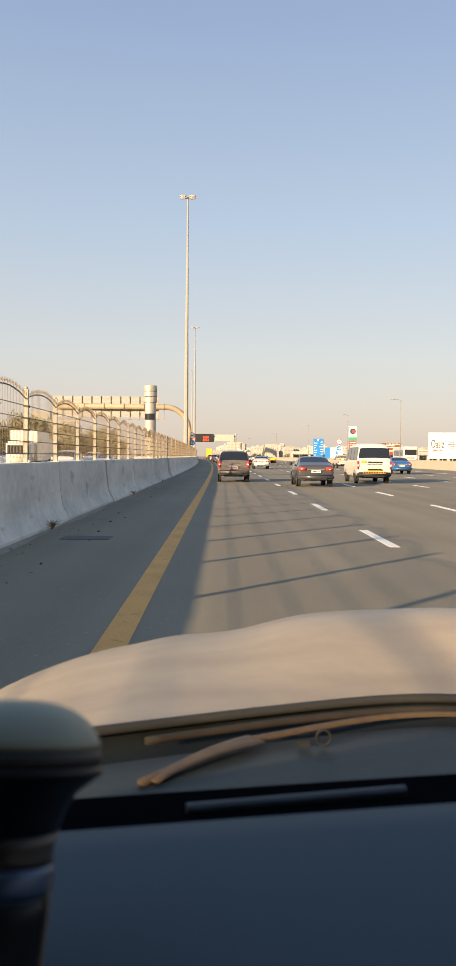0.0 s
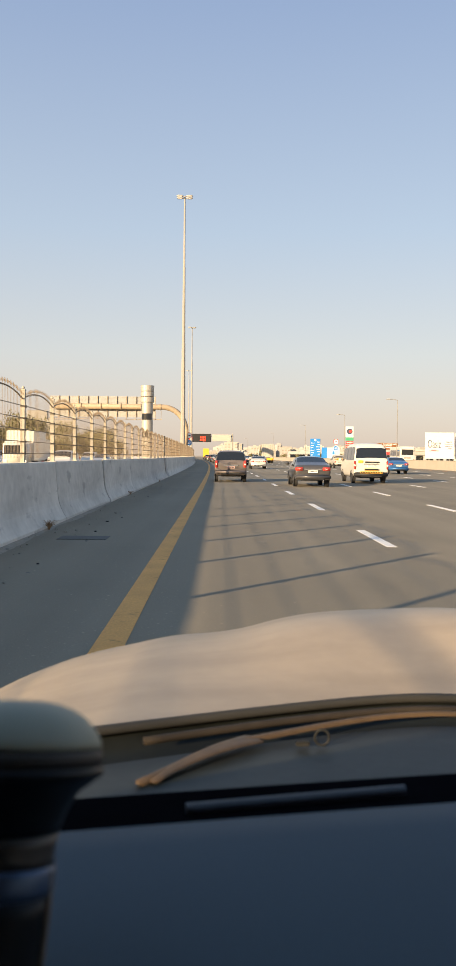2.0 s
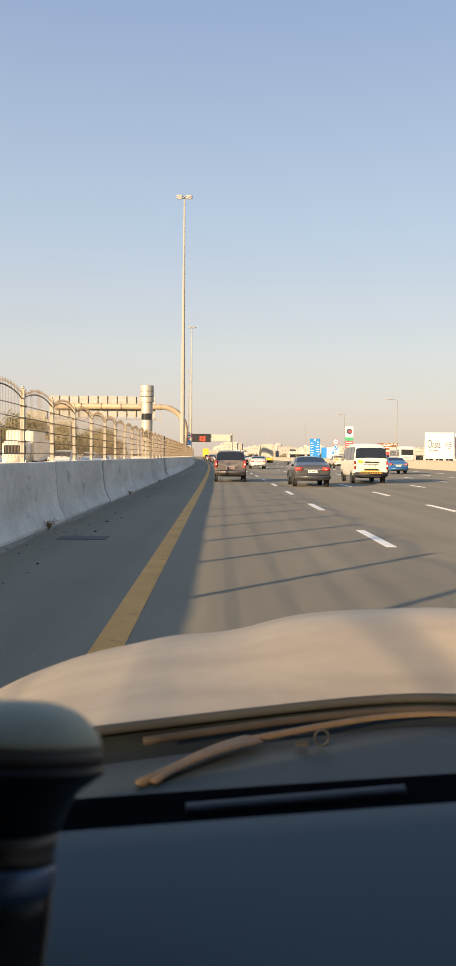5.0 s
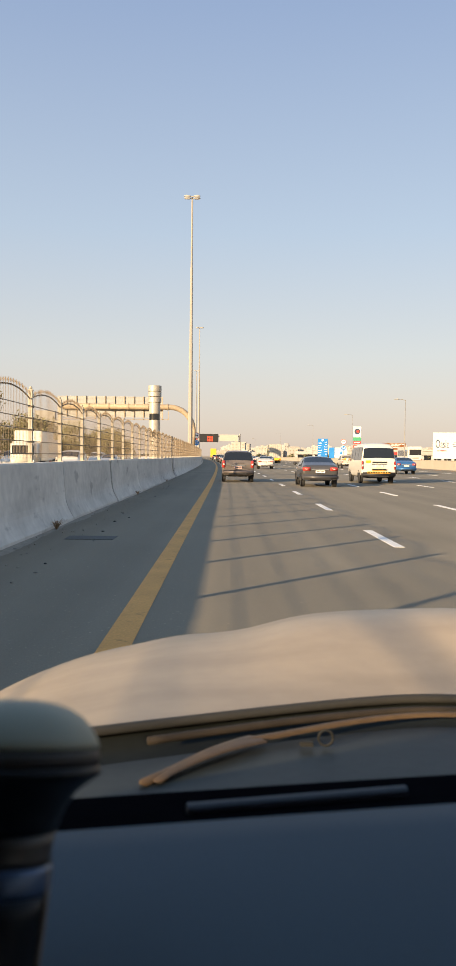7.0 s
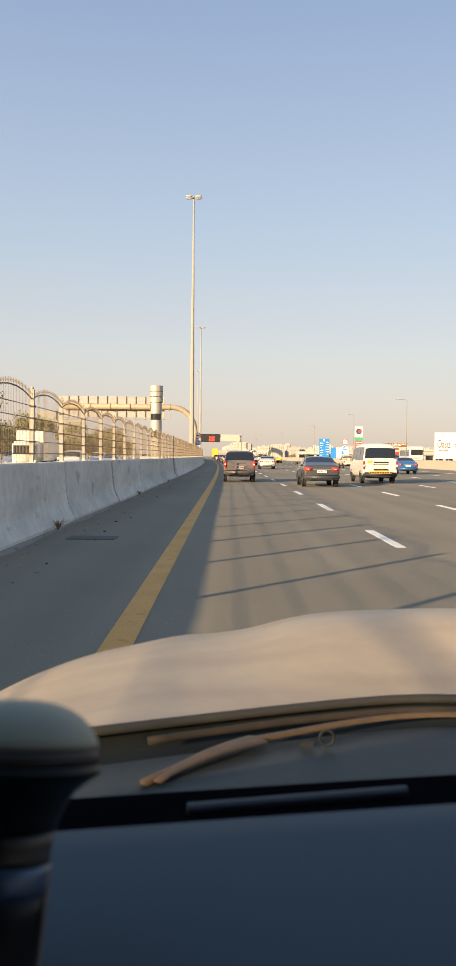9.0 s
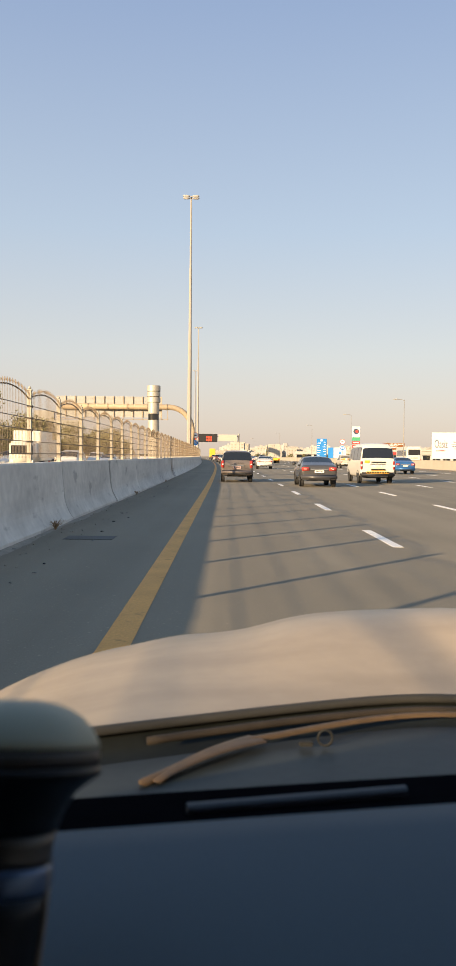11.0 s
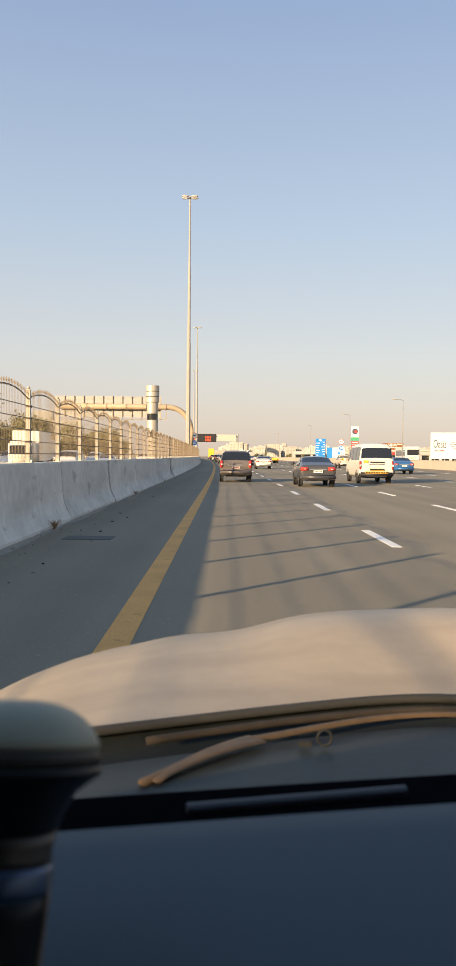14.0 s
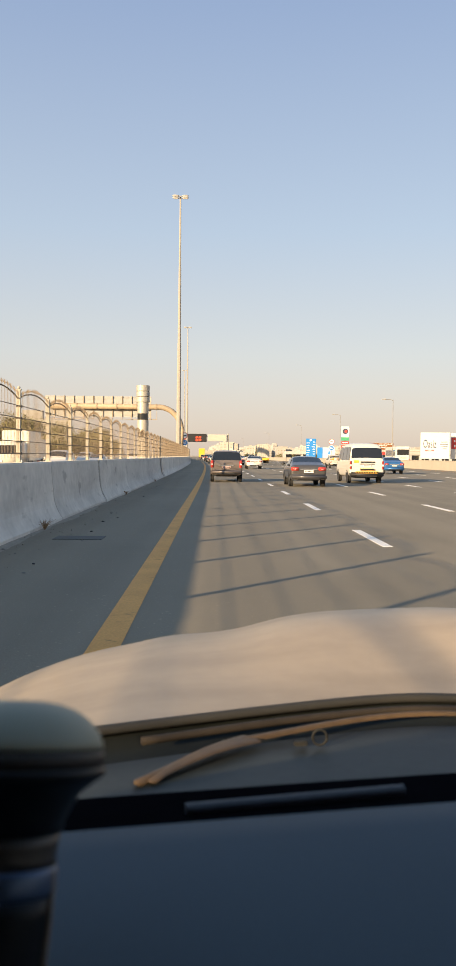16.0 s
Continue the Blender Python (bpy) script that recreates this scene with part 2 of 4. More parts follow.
bm = B()
box(bm, -0.038, -0.038, 0, 0.038, 0.038, 1.36)
box(bm, -0.046, -0.046, 1.36, 0.046, 0.046, 1.38)
lathe(bm, [(0.014, 1.38), (0.030, 1.40), (0.030, 1.415), (0.012, 1.44)], 8)
box(bm, -0.09, -0.09, 0, 0.09, 0.09, 0.015)
POST = mesh("post", bm, FENCEPAINT)
bm = B()
box(bm, 0.039, -0.048, -0.024, 0.056, 0.048, 0.024)
box(bm, -0.042, -0.050, -0.016, 0.042, -0.039, 0.016)
CLAMP = mesh("clamp", bm, mat("dark_clamp_steel", (.07, .055, .04), .6))
bm = B()
tube(bm, [(0, 0, 0), (0, PAN, 0)], 0.0075, 6)
RAIL = mesh("rail", bm, WIRE)
bm = B()
tube(bm, [(0, PAN * i / 14, arch(PAN * i / 14)) for i in range(15)], 0.014, 6)
ARCH = mesh("arched_rail", bm, WIRE)
bm = B()
for k in range(1, 27):                       # upright bars, each ending in a spear tip over the arch
    u = PAN * k / 27
    h = arch(u)
    tube(bm, [(0, u, 0.09), (0, u, h + 0.03)], 0.0036, 4, cap=False)
    tube(bm, [(0, u, h + 0.03), (0, u, h + 0.065), (0, u, h + 0.115)], [0.006, 0.013, 0.001], 4, cap=False)
INFILL = mesh("bar_infill", bm, WIRE)
bm = B()
for k in range(1, 80):                       # unseen panels behind: close wires, added to even out shade on the bonnet
    u = PAN * k / 80
    tube(bm, [(0, u, 0.09), (0, u, arch(u))], 0.0014, 4, cap=False)
SHADE_INFILL = mesh("bar_infill", bm, WIRE)
random.seed(3)
for k in range(-6, 120):
    y = 1.65 + PAN * k
    m = road_at(FX, y, FZ) @ pose(0, 0, 0, random.uniform(-.5, .5), random.uniform(-.6, .6), 0)
    post = part("post", POST, None, fence, at=m)
    m = road_at(FX, y, FZ)
    for z in RAILS:
        if k < 30:
            part("clamp", CLAMP, None, post, at=pose(0, 0, z))
        part("rail", RAIL, None, fence, at=m @ pose(0.047, 0, z + random.uniform(-.006, .006)))
    part("arched_rail", ARCH, None, fence, at=m)
    tagged(part("bar_infill", INFILL if k > 0 else SHADE_INFILL, None, fence, at=m @ pose(0.03, 0, 0)), kind="stuff")

# ---------- wall along the far side ----------
wall = thing("wall_east", "low cream rendered wall along the far lanes", "wall", kind="structure")
bm = B()
prism(bm, [(0, 0), (0, 1.06), (-0.03, 1.08), (-0.03, 1.15), (0.4, 1.15), (0.4, 1.08), (0.37, 1.06), (0.37, 0)], 0.02, 11.98)
wseg = mesh("wall_panel", bm, WALLPAINT)
for k in range(-4, 45):
    part("wall_panel", wseg, None, wall, at=road_at(WALL_R, 12 * k))

# ---------- tall lamp posts ----------
def lamp_post(at, height=36.0, base=0.36, label="tall tapered steel motorway lamp post with twin lamps"):
    t = thing("street_lamp", label, "street lamp", at, group="motorway lamps")
    bm = B()
    tube(bm, [(0, 0, 0), (0, 0, height * 0.46), (0, 0, height * 0.461), (0, 0, height * 0.74), (0, 0, height * 0.741), (0, 0, height)],
         [base, base * 0.72, base * 0.64, base * 0.50, base * 0.43, base * 0.3], 8)
    part("pole", bm, POLE, t)
    bm = B()
    lathe(bm, [(base * 1.7, 0), (base * 1.7, 0.05), (base * 1.1, 0.06)], 16)
    part("base_plate", bm, POLE, t)
    for d in (-0.44, 0.44):
        bm = B()
        tube(bm, [(-0.42, d, height - 0.02), (0.42, d, height - 0.02)], 0.05, 6)
        part("crossbar", bm, POLE, t)
        for s in (-1, 1):
            bm = B()
            tube(bm, [(s * x, d, height + 0.03 + z) for x, z in ((0.20, -0.02), (0.24, 0), (0.45, 0.03), (0.80, 0.05), (1.02, 0.03), (1.10, -0.01))], [0.07, 0.13, 0.17, 0.19, 0.13, 0.03], 10)
            bmesh.ops.scale(bm, vec=(1, 1, 0.72), space=Matrix.Translation((0, 0, -height)), verts=bm.verts)
            lamp = part("lamp_head", bm, ALU, t, "pale floodlight head", True)
            bm = B()
            box(bm, min(s * 0.36, s * 0.95), d - 0.13, height - 0.105, max(s * 0.36, s * 0.95), d + 0.13, height - 0.075)
            part("lens", bm, CLEAR, lamp)
    bm = B()
    box(bm, -0.07, -0.5, height - 0.12, 0.07, 0.5, height - 0.05)
    part("head_bracket", bm, POLE, t)
    return t


mast = lamp_post(road_at(-4.45, -7.0))
for y in (111.0, 223.0, 336.0, 448.0):
    copy_thing(mast, road_at(-4.45, y))


GREYPOLE = mat("weathered_grey_pole", (.24, .225, .205), .6, scale=.6, vary=.1)


def roadside_lamp(at, height=10.6):
    t = thing("street_lamp", "slim grey roadside lamp post with short arm", "street lamp", at, group="roadside lamps")
    bm = B()
    tube(bm, [(0, 0, 0), (0, 0, height)], [0.08, 0.04], 8)
    part("pole", bm, GREYPOLE, t)
    bm = B()
    tube(bm, [(0, 0, height - 0.1), (-0.5, 0, height + 0.05), (-1.2, 0, height + 0.08)], 0.04, 6)
    part("arm", bm, GREYPOLE, t)
    bm = B()
    tube(bm, [(-1.1, 0, height + 0.07), (-1.2, 0, height + 0.1), (-1.8, 0, height + 0.08)], [0.05, 0.12, 0.06], 8)
    part("lamp_head", bm, ALU, t)
    return t


rl = roadside_lamp(road_at(29.0, 130))
for y in (178, 240, 325, 430):
    copy_thing(rl, road_at(29.0, y))

# ---------- vehicles ----------
class Shell:
    """A car body as rings along its length; rear at y = 0, front at y = length."""

    def __init__(self, stations):
        self.s = stations

    def ring(self, y):
        s = self.s
        for a, b in zip(s, s[1:]):
            if y <= b[0]:
                break
        k = min(1.0, max(0.0, (y - a[0]) / (b[0] - a[0])))
        zb, zm, zt, wb, wm, wt = [p + (q - p) * k for p, q in zip(a[1:], b[1:])]
        up = zt - zm
        return [(wb * 0.8, zb), (wb, zb + 0.10), (wm, zb + (zm - zb) * 0.55), (wm * 0.985, zm), (wt + (wm - wt) * 0.12, zm + up * 0.86),
                (wt * 0.86, zt), (0.0, zt + 0.02)]

    def at(self, y, v, side=1):
        r = self.ring(y)
        i = min(5, int(v))
        (x0, z0), (x1, z1) = r[i], r[i + 1]
        return Vector((side * (x0 + (x1 - x0) * (v - i)), y, z0 + (z1 - z0) * (v - i)))

    def body(self):
        bm = B()
        rings = []
        for st in self.s:
            half = self.ring(st[0])
            pts = [(x, z) for x, z in half] + [(-x, z) for x, z in half[-2::-1]]
            rings.append([bm.verts.new((x, st[0], z)) for x, z in pts])
        n = len(rings[0])
        for a, b in zip(rings, rings[1:]):
            for k in range(n):
                bm.faces.new((a[k], a[(k + 1) % n], b[(k + 1) % n], b[k]))
        bm.faces.new(rings[0])
        bm.faces.new(rings[-1][::-1])
        return bm

    def patch(self, corners, side=1, off=0.012, nu=4, nv=4, bm=None):
        """A panel on the body between four (y, v) corners."""
        bm = bm or B()
        (a, b, c, d) = corners
        grid = []
        for i in range(nu + 1):
            row = []
            for j in range(nv + 1):
                u, w = i / nu, j / nv
                y = (a[0] * (1 - u) + b[0] * u) * (1 - w) + (d[0] * (1 - u) + c[0] * u) * w
                v = (a[1] * (1 - u) + b[1] * u) * (1 - w) + (d[1] * (1 - u) + c[1] * u) * w
                p = self.at(y, v, side)
                e = 0.02
                n = (self.at(y + e, v, side) - self.at(y - e, v, side)).cross(self.at(y, min(6, v + e), side) - self.at(y, max(0, v - e), side))
                n = n.normalized() if n.length > 1e-9 else Vector((0, 0, 1))
                if n.x * p.x + n.z * (p.z - 0.9) * 0.4 < 0:
                    n = -n
                row.append(bm.verts.new(p + n * off))
            grid.append(row)
        for r0, r1 in zip(grid, grid[1:]):
            for j in range(nv):
                bm.faces.new((r0[j], r0[j + 1], r1[j + 1], r1[j]))
        return bm


def soft_box(x0, y0, z0, x1, y1, z1, r=0.03):
    bm = B()
    box(bm, x0, y0, z0, x1, y1, z1)
    bmesh.ops.bevel(bm, geom=bm.edges[:], offset=r, segments=2, affect="EDGES")
    return bm


def wheel(parent, x, y, r, w, rim=ALLOY):
    side = 1 if x > 0 else -1
    bm = B()
    lathe(bm, [(r * 0.62, -w / 2), (r * 0.94, -w / 2), (r, -w * 0.36), (r, w * 0.36), (r * 0.94, w / 2), (r * 0.62, w / 2)], 24)
    m = pose(x - side * w / 2, y, r, 0, 90, 0)
    tyre = part("tyre", bm, RUBBER, parent, "black rubber tyre", at=m)
    bm = B()
    lathe(bm, [(r * 0.64, -w * 0.3), (r * 0.64, w * 0.47), (r * 0.57, w * 0.44), (r * 0.12, w * 0.38), (r * 0.11, w * 0.46), (0.01, w * 0.46)], 20)
    if side < 0:
        bmesh.ops.scale(bm, vec=(1, 1, -1), verts=bm.verts)
    for k in range(5):
        vs = box(bm, r * 0.1, -r * 0.07, side * w * 0.40, r * 0.58, r * 0.07, side * w * 0.49)
        bmesh.ops.rotate(bm, cent=(0, 0, 0), matrix=Matrix.Rotation(math.tau * k / 5, 3, "Z"), verts=vs)
    part("rim", bm, rim, tyre, "silver alloy rim")


def arch_liner(parent, x, y, r):
    side = 1 if x > 0 else -1
    bm = B()
    pts = [(x + side * 0.004, y + r * 1.14 * math.cos(a), r + r * 1.14 * math.sin(a)) for a in [math.pi * k / 12 for k in range(13)]]
    tube(bm, pts, 0.03, 6)
    part("wheel_arch", bm, BLACK, parent)
    bm = B()
    bmesh.ops.create_circle(bm, cap_ends=True, radius=r * 1.13, segments=24, matrix=pose(x + side * 0.002, y, r, 0, 90, 0))
    part("arch_liner", bm, BLACK, parent)


def bars(bm, x0, x1, z, y, n=5, h=0.04):
    """A row of plain bars for characters."""
    w = (x1 - x0) / n
    for k in range(n):
        box(bm, x0 + w * (k + 0.18), y - 0.004, z - h, x0 + w * (k + 0.82), y, z + h)


MPV = [(0, .47, .98, 1.02, .80, .87, .83), (.05, .42, 1.02, 1.14, .83, .885, .82), (.26, .32, 1.03, 1.68, .84, .90, .73), (.55, .30, 1.0, 1.75, .84, .90, .71),
       (2.5, .28, .98, 1.75, .84, .89, .70), (2.9, .28, .98, 1.62, .84, .885, .68), (3.55, .28, .97, 1.03, .84, .88, .74), (4.25, .30, .86, .92, .82, .85, .7),
       (4.5, .40, .74, .78, .68, .74, .55), (4.58, .45, .68, .7, .6, .66, .5)]
SALOON = [(0, .44, .92, .96, .74, .82, .76), (.08, .34, .97, 1.06, .83, .88, .76), (.60, .28, .97, 1.13, .85, .89, .74), (1.22, .27, .95, 1.40, .85, .89, .66),
          (1.7, .26, .94, 1.47, .85, .89, .64), (2.6, .26, .93, 1.45, .85, .89, .62), (2.9, .26, .92, 1.35, .85, .89, .63), (3.5, .26, .92, .99, .85, .88, .7), (4.25, .28, .82, .86, .82, .85, .66),
          (4.5, .36, .70, .73, .68, .74, .55), (4.62, .42, .62, .64, .58, .64, .48)]
VAN = [(0, .44, 1.10, 1.16, .88, .92, .90), (.05, .36, 1.16, 1.36, .93, .95, .90), (.20, .33, 1.18, 2.14, .94, .955, .82), (.5, .32, 1.18, 2.26, .94, .955, .80),
       (3.7, .30, 1.16, 2.25, .94, .955, .80), (4.2, .30, 1.14, 2.0, .94, .955, .80), (4.95, .32, 1.08, 1.16, .92, .94, .82), (5.25, .40, .88, .92, .84, .88, .7), (5.35, .45, .76, .8, .78, .8, .6)]


def car(name, label, stations, paint, at, axles, belt_glass, lamps, plate_z, group="", r=0.31, dark_bumper=False, wheels=ALLOY):
    t = thing(name, label, {"minibus": "van", "pickup_truck": "pickup truck"}.get(name, "car"), at, group)
    sh = Shell(stations)
    body = part("body", sh.body(), paint, t, smooth=True)
    sub = body.modifiers.new("round", "SUBSURF")
    sub.levels = sub.render_levels = 2
    # side windows, front and rear screens
    for side in (-1, 1):
        for k, (ya, yb, yc, yd) in enumerate(belt_glass["side"]):
            part("side_window", sh.patch([(ya, 3.12), (yb, 3.12), (yc, 3.9), (yd, 3.9)], side), GLASS, t, "dark tinted side window", True)
    for nm, (y0, y1, v0, v1) in (("rear_window", belt_glass["rear"]), ("windscreen", belt_glass["front"])):
        bm = B()
        for side in (-1, 1):
            sh.patch([(y0, v0), (y1, v1), (y1, 6), (y0, 6)], side, 0.014, bm=bm)
        bmesh.ops.remove_doubles(bm, verts=bm.verts, dist=0.002)
        part(nm, bm, GLASS, t, "dark tinted glass", True)
    # lamps, bumper, plate
    for side in (-1, 1):
        x0, x1, z0, z1, y1 = lamps
        lo, hi = sorted((side * x0, side * x1))
        lamp = part("tail_lamp", soft_box(lo, -0.03, z0, hi, y1, z1, 0.025), RED, t, "red tail lamp", True)
        part("lamp_glass", soft_box(side * (x0 + x1) / 2 - 0.05, -0.04, z0 + (z1 - z0) * .35, side * (x0 + x1) / 2 + 0.05, 0.0, z0 + (z1 - z0) * .58, 0.01), CLEAR, lamp)
    w = stations[1][5]
    zb = stations[1][1]
    bumper = part("bumper", soft_box(-w * .98, -0.09, zb, w * .98, 0.25, zb + 0.27, 0.06), BLACK if dark_bumper else paint, t, smooth=True)
    part("bumper_insert", soft_box(-w * .6, -0.10, zb + 0.01, w * .6, 0.0, zb + 0.11, 0.02), BLACK, bumper)
    bm = B()
    box(bm, -0.22, -0.115 + 0.07, plate_z - 0.06, 0.22, 0.02, plate_z + 0.06)
    plate = part("number_plate", bm, PLATE, t, "pale number plate")
    bm = B()
    bars(bm, -0.18, 0.18, plate_z, -0.046, 6, 0.022)
    part("plate_marks", bm, BLACK, plate)
    part("plate_trim", soft_box(-0.42, -0.05, plate_z + 0.075, 0.42, 0.02, plate_z + 0.125, 0.015), CHROME, t)
    for y in axles:
        for x in (-w * 0.97, w * 0.97):
            arch_liner(t, x * 1.005, y, r)
            wheel(t, x * 1.02, y, r, 0.2, wheels)
    for side in (-1, 1):
        ym = belt_glass["front"][1] - 0.55
        zm = stations[2][2] + 0.06
        lo, hi = sorted((side * (w + 0.0), side * (w + 0.2)))
        part("mirror", soft_box(lo, ym, zm, hi, ym + 0.12, zm + 0.15, 0.03), paint, t, smooth=True)
    bm = B()
    box(bm, -w * 0.62, 0.25, 0.30, w * 0.62, stations[-1][0] - 0.3, zb + 0.1)
    part("underbody", bm, BLACK, t)
    return t


TAUPE = mat("taupe_car_paint", (0.150, 0.126, 0.113), 0.35, metal=0.3, coat=0.6, vary=0.05)
GRAPHITE = mat("graphite_car_paint", (0.075, 0.072, 0.072), 0.3, metal=0.3, coat=0.7, vary=0.05)
WHITECAR = mat("white_car_paint", (0.60, 0.57, 0.51), 0.35, coat=0.5, vary=0.04)
BLUECAR = mat("blue_car_paint", (0.035, 0.13, 0.32), 0.3, metal=0.3, coat=0.6, vary=0.05)
SILVER = mat("silver_car_paint", (0.42, 0.41, 0.40), 0.35, metal=0.4, coat=0.5, vary=0.05)
CREAMCAR = mat("cream_car_paint", (0.45, 0.42, 0.36), 0.4, coat=0.4, vary=0.06)

MPV_GLASS = {"side": [(.35, 1.25, 1.2, .48), (1.32, 2.25, 2.2, 1.28), (2.32, 3.1, 2.75, 2.28)], "rear": (.075, .245, 4.25, 4.35), "front": (2.85, 3.5, 4.4, 4.2)}
SAL_GLASS = {"side": [(.95, 1.75, 1.7, 1.3), (1.82, 2.55, 2.5, 1.78), (2.62, 3.2, 2.8, 2.58)], "rear": (.70, 1.22, 4.3, 4.3), "front": (2.72, 3.42, 4.4, 4.2)}
VAN_GLASS = {"side": [(.3, 1.3, 1.3, .35), (1.38, 2.5, 2.5, 1.38), (2.58, 3.5, 3.5, 2.58), (3.58, 4.4, 4.1, 3.58)], "rear": (.058, .165, 4.3, 4.4), "front": (4.25, 4.9, 4.4, 4.2)}

suv = car("people_carrier", "taupe metallic people carrier driving on the asphalt", MPV, TAUPE, road_at(0.62, 45), (0.95, 3.65), MPV_GLASS, (.70, .87, .80, 1.20, .10), .82)
part("roof_rail", soft_box(-.62, .7, 1.76, -.58, 2.5, 1.80, .01), BLACK, suv)
part("roof_rail", soft_box(.58, .7, 1.76, .62, 2.5, 1.80, .01), BLACK, suv)
part("wiper", soft_box(-.05, -.02, 1.05, .35, .03, 1.075, .01), BLACK, suv)
REDPLATE = mat("red_number_plate", (.58, .40, .36), .5)
for c in suv.children:
    if c.name.startswith("number_plate"):
        c.data.materials[0] = REDPLATE
car("saloon_car", "dark graphite saloon car in the second lane", SALOON, GRAPHITE, road_at(4.45, 39), (0.85, 3.5), SAL_GLASS, (.46, .84, .78, .95, .2), .74)
van = car("minibus", "white high-roof minibus with yellow warning strips", VAN, WHITECAR, road_at(8.35, 45), (0.95, 4.2), VAN_GLASS, (.84, .94, .78, 1.25, .10), .98, r=.33, dark_bumper=True)
for z, w in ((0.62, .62), (0.78, .38)):
    strip_ob = part("warning_strip", soft_box(-w, -0.10, z - .055, w, 0.0, z + .055, .008), AMBER, van, "yellow strip with black marks")
    for k in range(9):
        bm = B()
        x = -w + 2 * w * (k + .5) / 9
        box(bm, x - .045, -.106, z - .04, x + .045, -.1, z + .04)
        part("strip_mark", bm, BLACK, strip_ob)
part("notice", soft_box(-.72, -.02, 1.14, -.45, 0.02, 1.28, .008), AMBER, van)
part("door_handle_bar", soft_box(-.35, -.03, 1.14, .45, 0.03, 1.22, .01), BLACK, van)
white = car("saloon_car", "white saloon car further up the motorway", SALOON, WHITECAR, road_at(4.7, 92), (0.85, 3.5), SAL_GLASS, (.50, .84, .78, .95, .2), .74, group="distant traffic")
copy_thing(white, road_at(4.4, 175))
copy_thing(white, road_at(0.9, 150))
for x, y in ((8.2, 190), (1.0, 178), (4.5, 128), (8.4, 142), (1.0, 236), (11.9, 232), (8.2, 268)):
    copy_thing(white, road_at(x, y))
car("saloon_car", "silver saloon car queueing in the inner lane", SALOON, SILVER, road_at(0.85, 95), (0.85, 3.5), SAL_GLASS, (.50, .84, .78, .95, .2), .74, group="distant traffic")
dk = car("people_carrier", "dark people carrier in the inner lane", MPV, GRAPHITE, road_at(1.1, 122), (0.95, 3.65), MPV_GLASS, (.66, .86, .80, 1.28, .10), .82, group="distant traffic")
copy_thing(dk, road_at(0.9, 210))
for x, y in ((4.5, 240), (1.0, 262), (4.6, 205), (1.0, 192), (12.0, 205), (8.3, 305)):
    copy_thing(dk, road_at(x, y))
car("hatchback_car", "blue metallic small car in an outer lane", SALOON, BLUECAR, road_at(15.7, 71), (0.85, 3.5), SAL_GLASS, (.50, .84, .78, .95, .2), .74)
pick = car("pickup_truck", "cream pickup with a loaded open bed", [(0, .5, .98, 1.0, .80, .85, .84), (.05, .45, 1.0, 1.05, .82, .87, .84), (1.5, .4, 1.0, 1.06, .83, .87, .84), (1.62, .38, 1.0, 1.62, .83, .87, .68),
            (2.0, .36, 1.0, 1.72, .83, .87, .66), (3.1, .36, 1.0, 1.70, .83, .87, .66), (3.8, .36, 1.0, 1.08, .83, .87, .74), (4.8, .4, .9, .95, .8, .84, .7), (5.0, .5, .8, .82, .7, .74, .6)], CREAMCAR,
            road_at(16.1, 105), (1.0, 4.0), {"side": [(1.7, 2.4, 2.4, 1.9), (2.5, 3.4, 3.0, 2.5)], "rear": (1.52, 1.6, 4.4, 4.4), "front": (3.15, 3.7, 4.4, 4.2)}, (.72, .84, .70, .95, .06), .62)
for k in range(5):
    part("load", soft_box(-.7 + .28 * k, .3 + .12 * (k % 3), 1.02, -.48 + .28 * k, 1.3, 1.22 + .1 * (k % 2), .03), [WOOD, AMBER, RED][k % 3], pick)


def lorry(at):
    t = thing("container_lorry", "lorry with a cream corrugated container and amber rear", "lorry", at)
    bm = B()
    box(bm, -1.2, 0, 1.2, 1.2, 9, 3.95)
    part("container", bm, CREAMCAR, t)
    for k in range(5):
        bm = B()
        tube(bm, [(-.95 + .47 * k, -.03, 1.3), (-.95 + .47 * k, -.03, 3.9)], .03, 6)
        part("locking_bar", bm, ALU, t)
    for k in range(18):
        for s in (-1, 1):
            lo, hi = sorted((s * 1.2, s * 1.235))
            part("rib", soft_box(lo, .3 + .48 * k, 1.3, hi, .55 + .48 * k, 3.85, .01), CREAMCAR, t)
    part("chassis", soft_box(-.5, .1, .8, .5, 11, 1.18, .02), BLACK, t)
    part("rear_bar", soft_box(-1.2, -.1, .62, 1.2, .1, 1.1, .03), AMBER, t, "amber reflective rear bar")
    for s in (-1, 1):
        part("tail_lamp", soft_box(s * .95 - .15, -.14, .75, s * .95 + .15, -.1, .92, .01), RED, t)
        for y in (1.2, 2.4, 8.6):
            wheel(t, s * 1.18, y, .5, .5, STEELRIM)
    part("cab", soft_box(-1.2, 9.4, .7, 1.2, 11.6, 3.3, .15), WHITECAR, t, smooth=True)
    return t


lorry(road_at(11.9, 172))


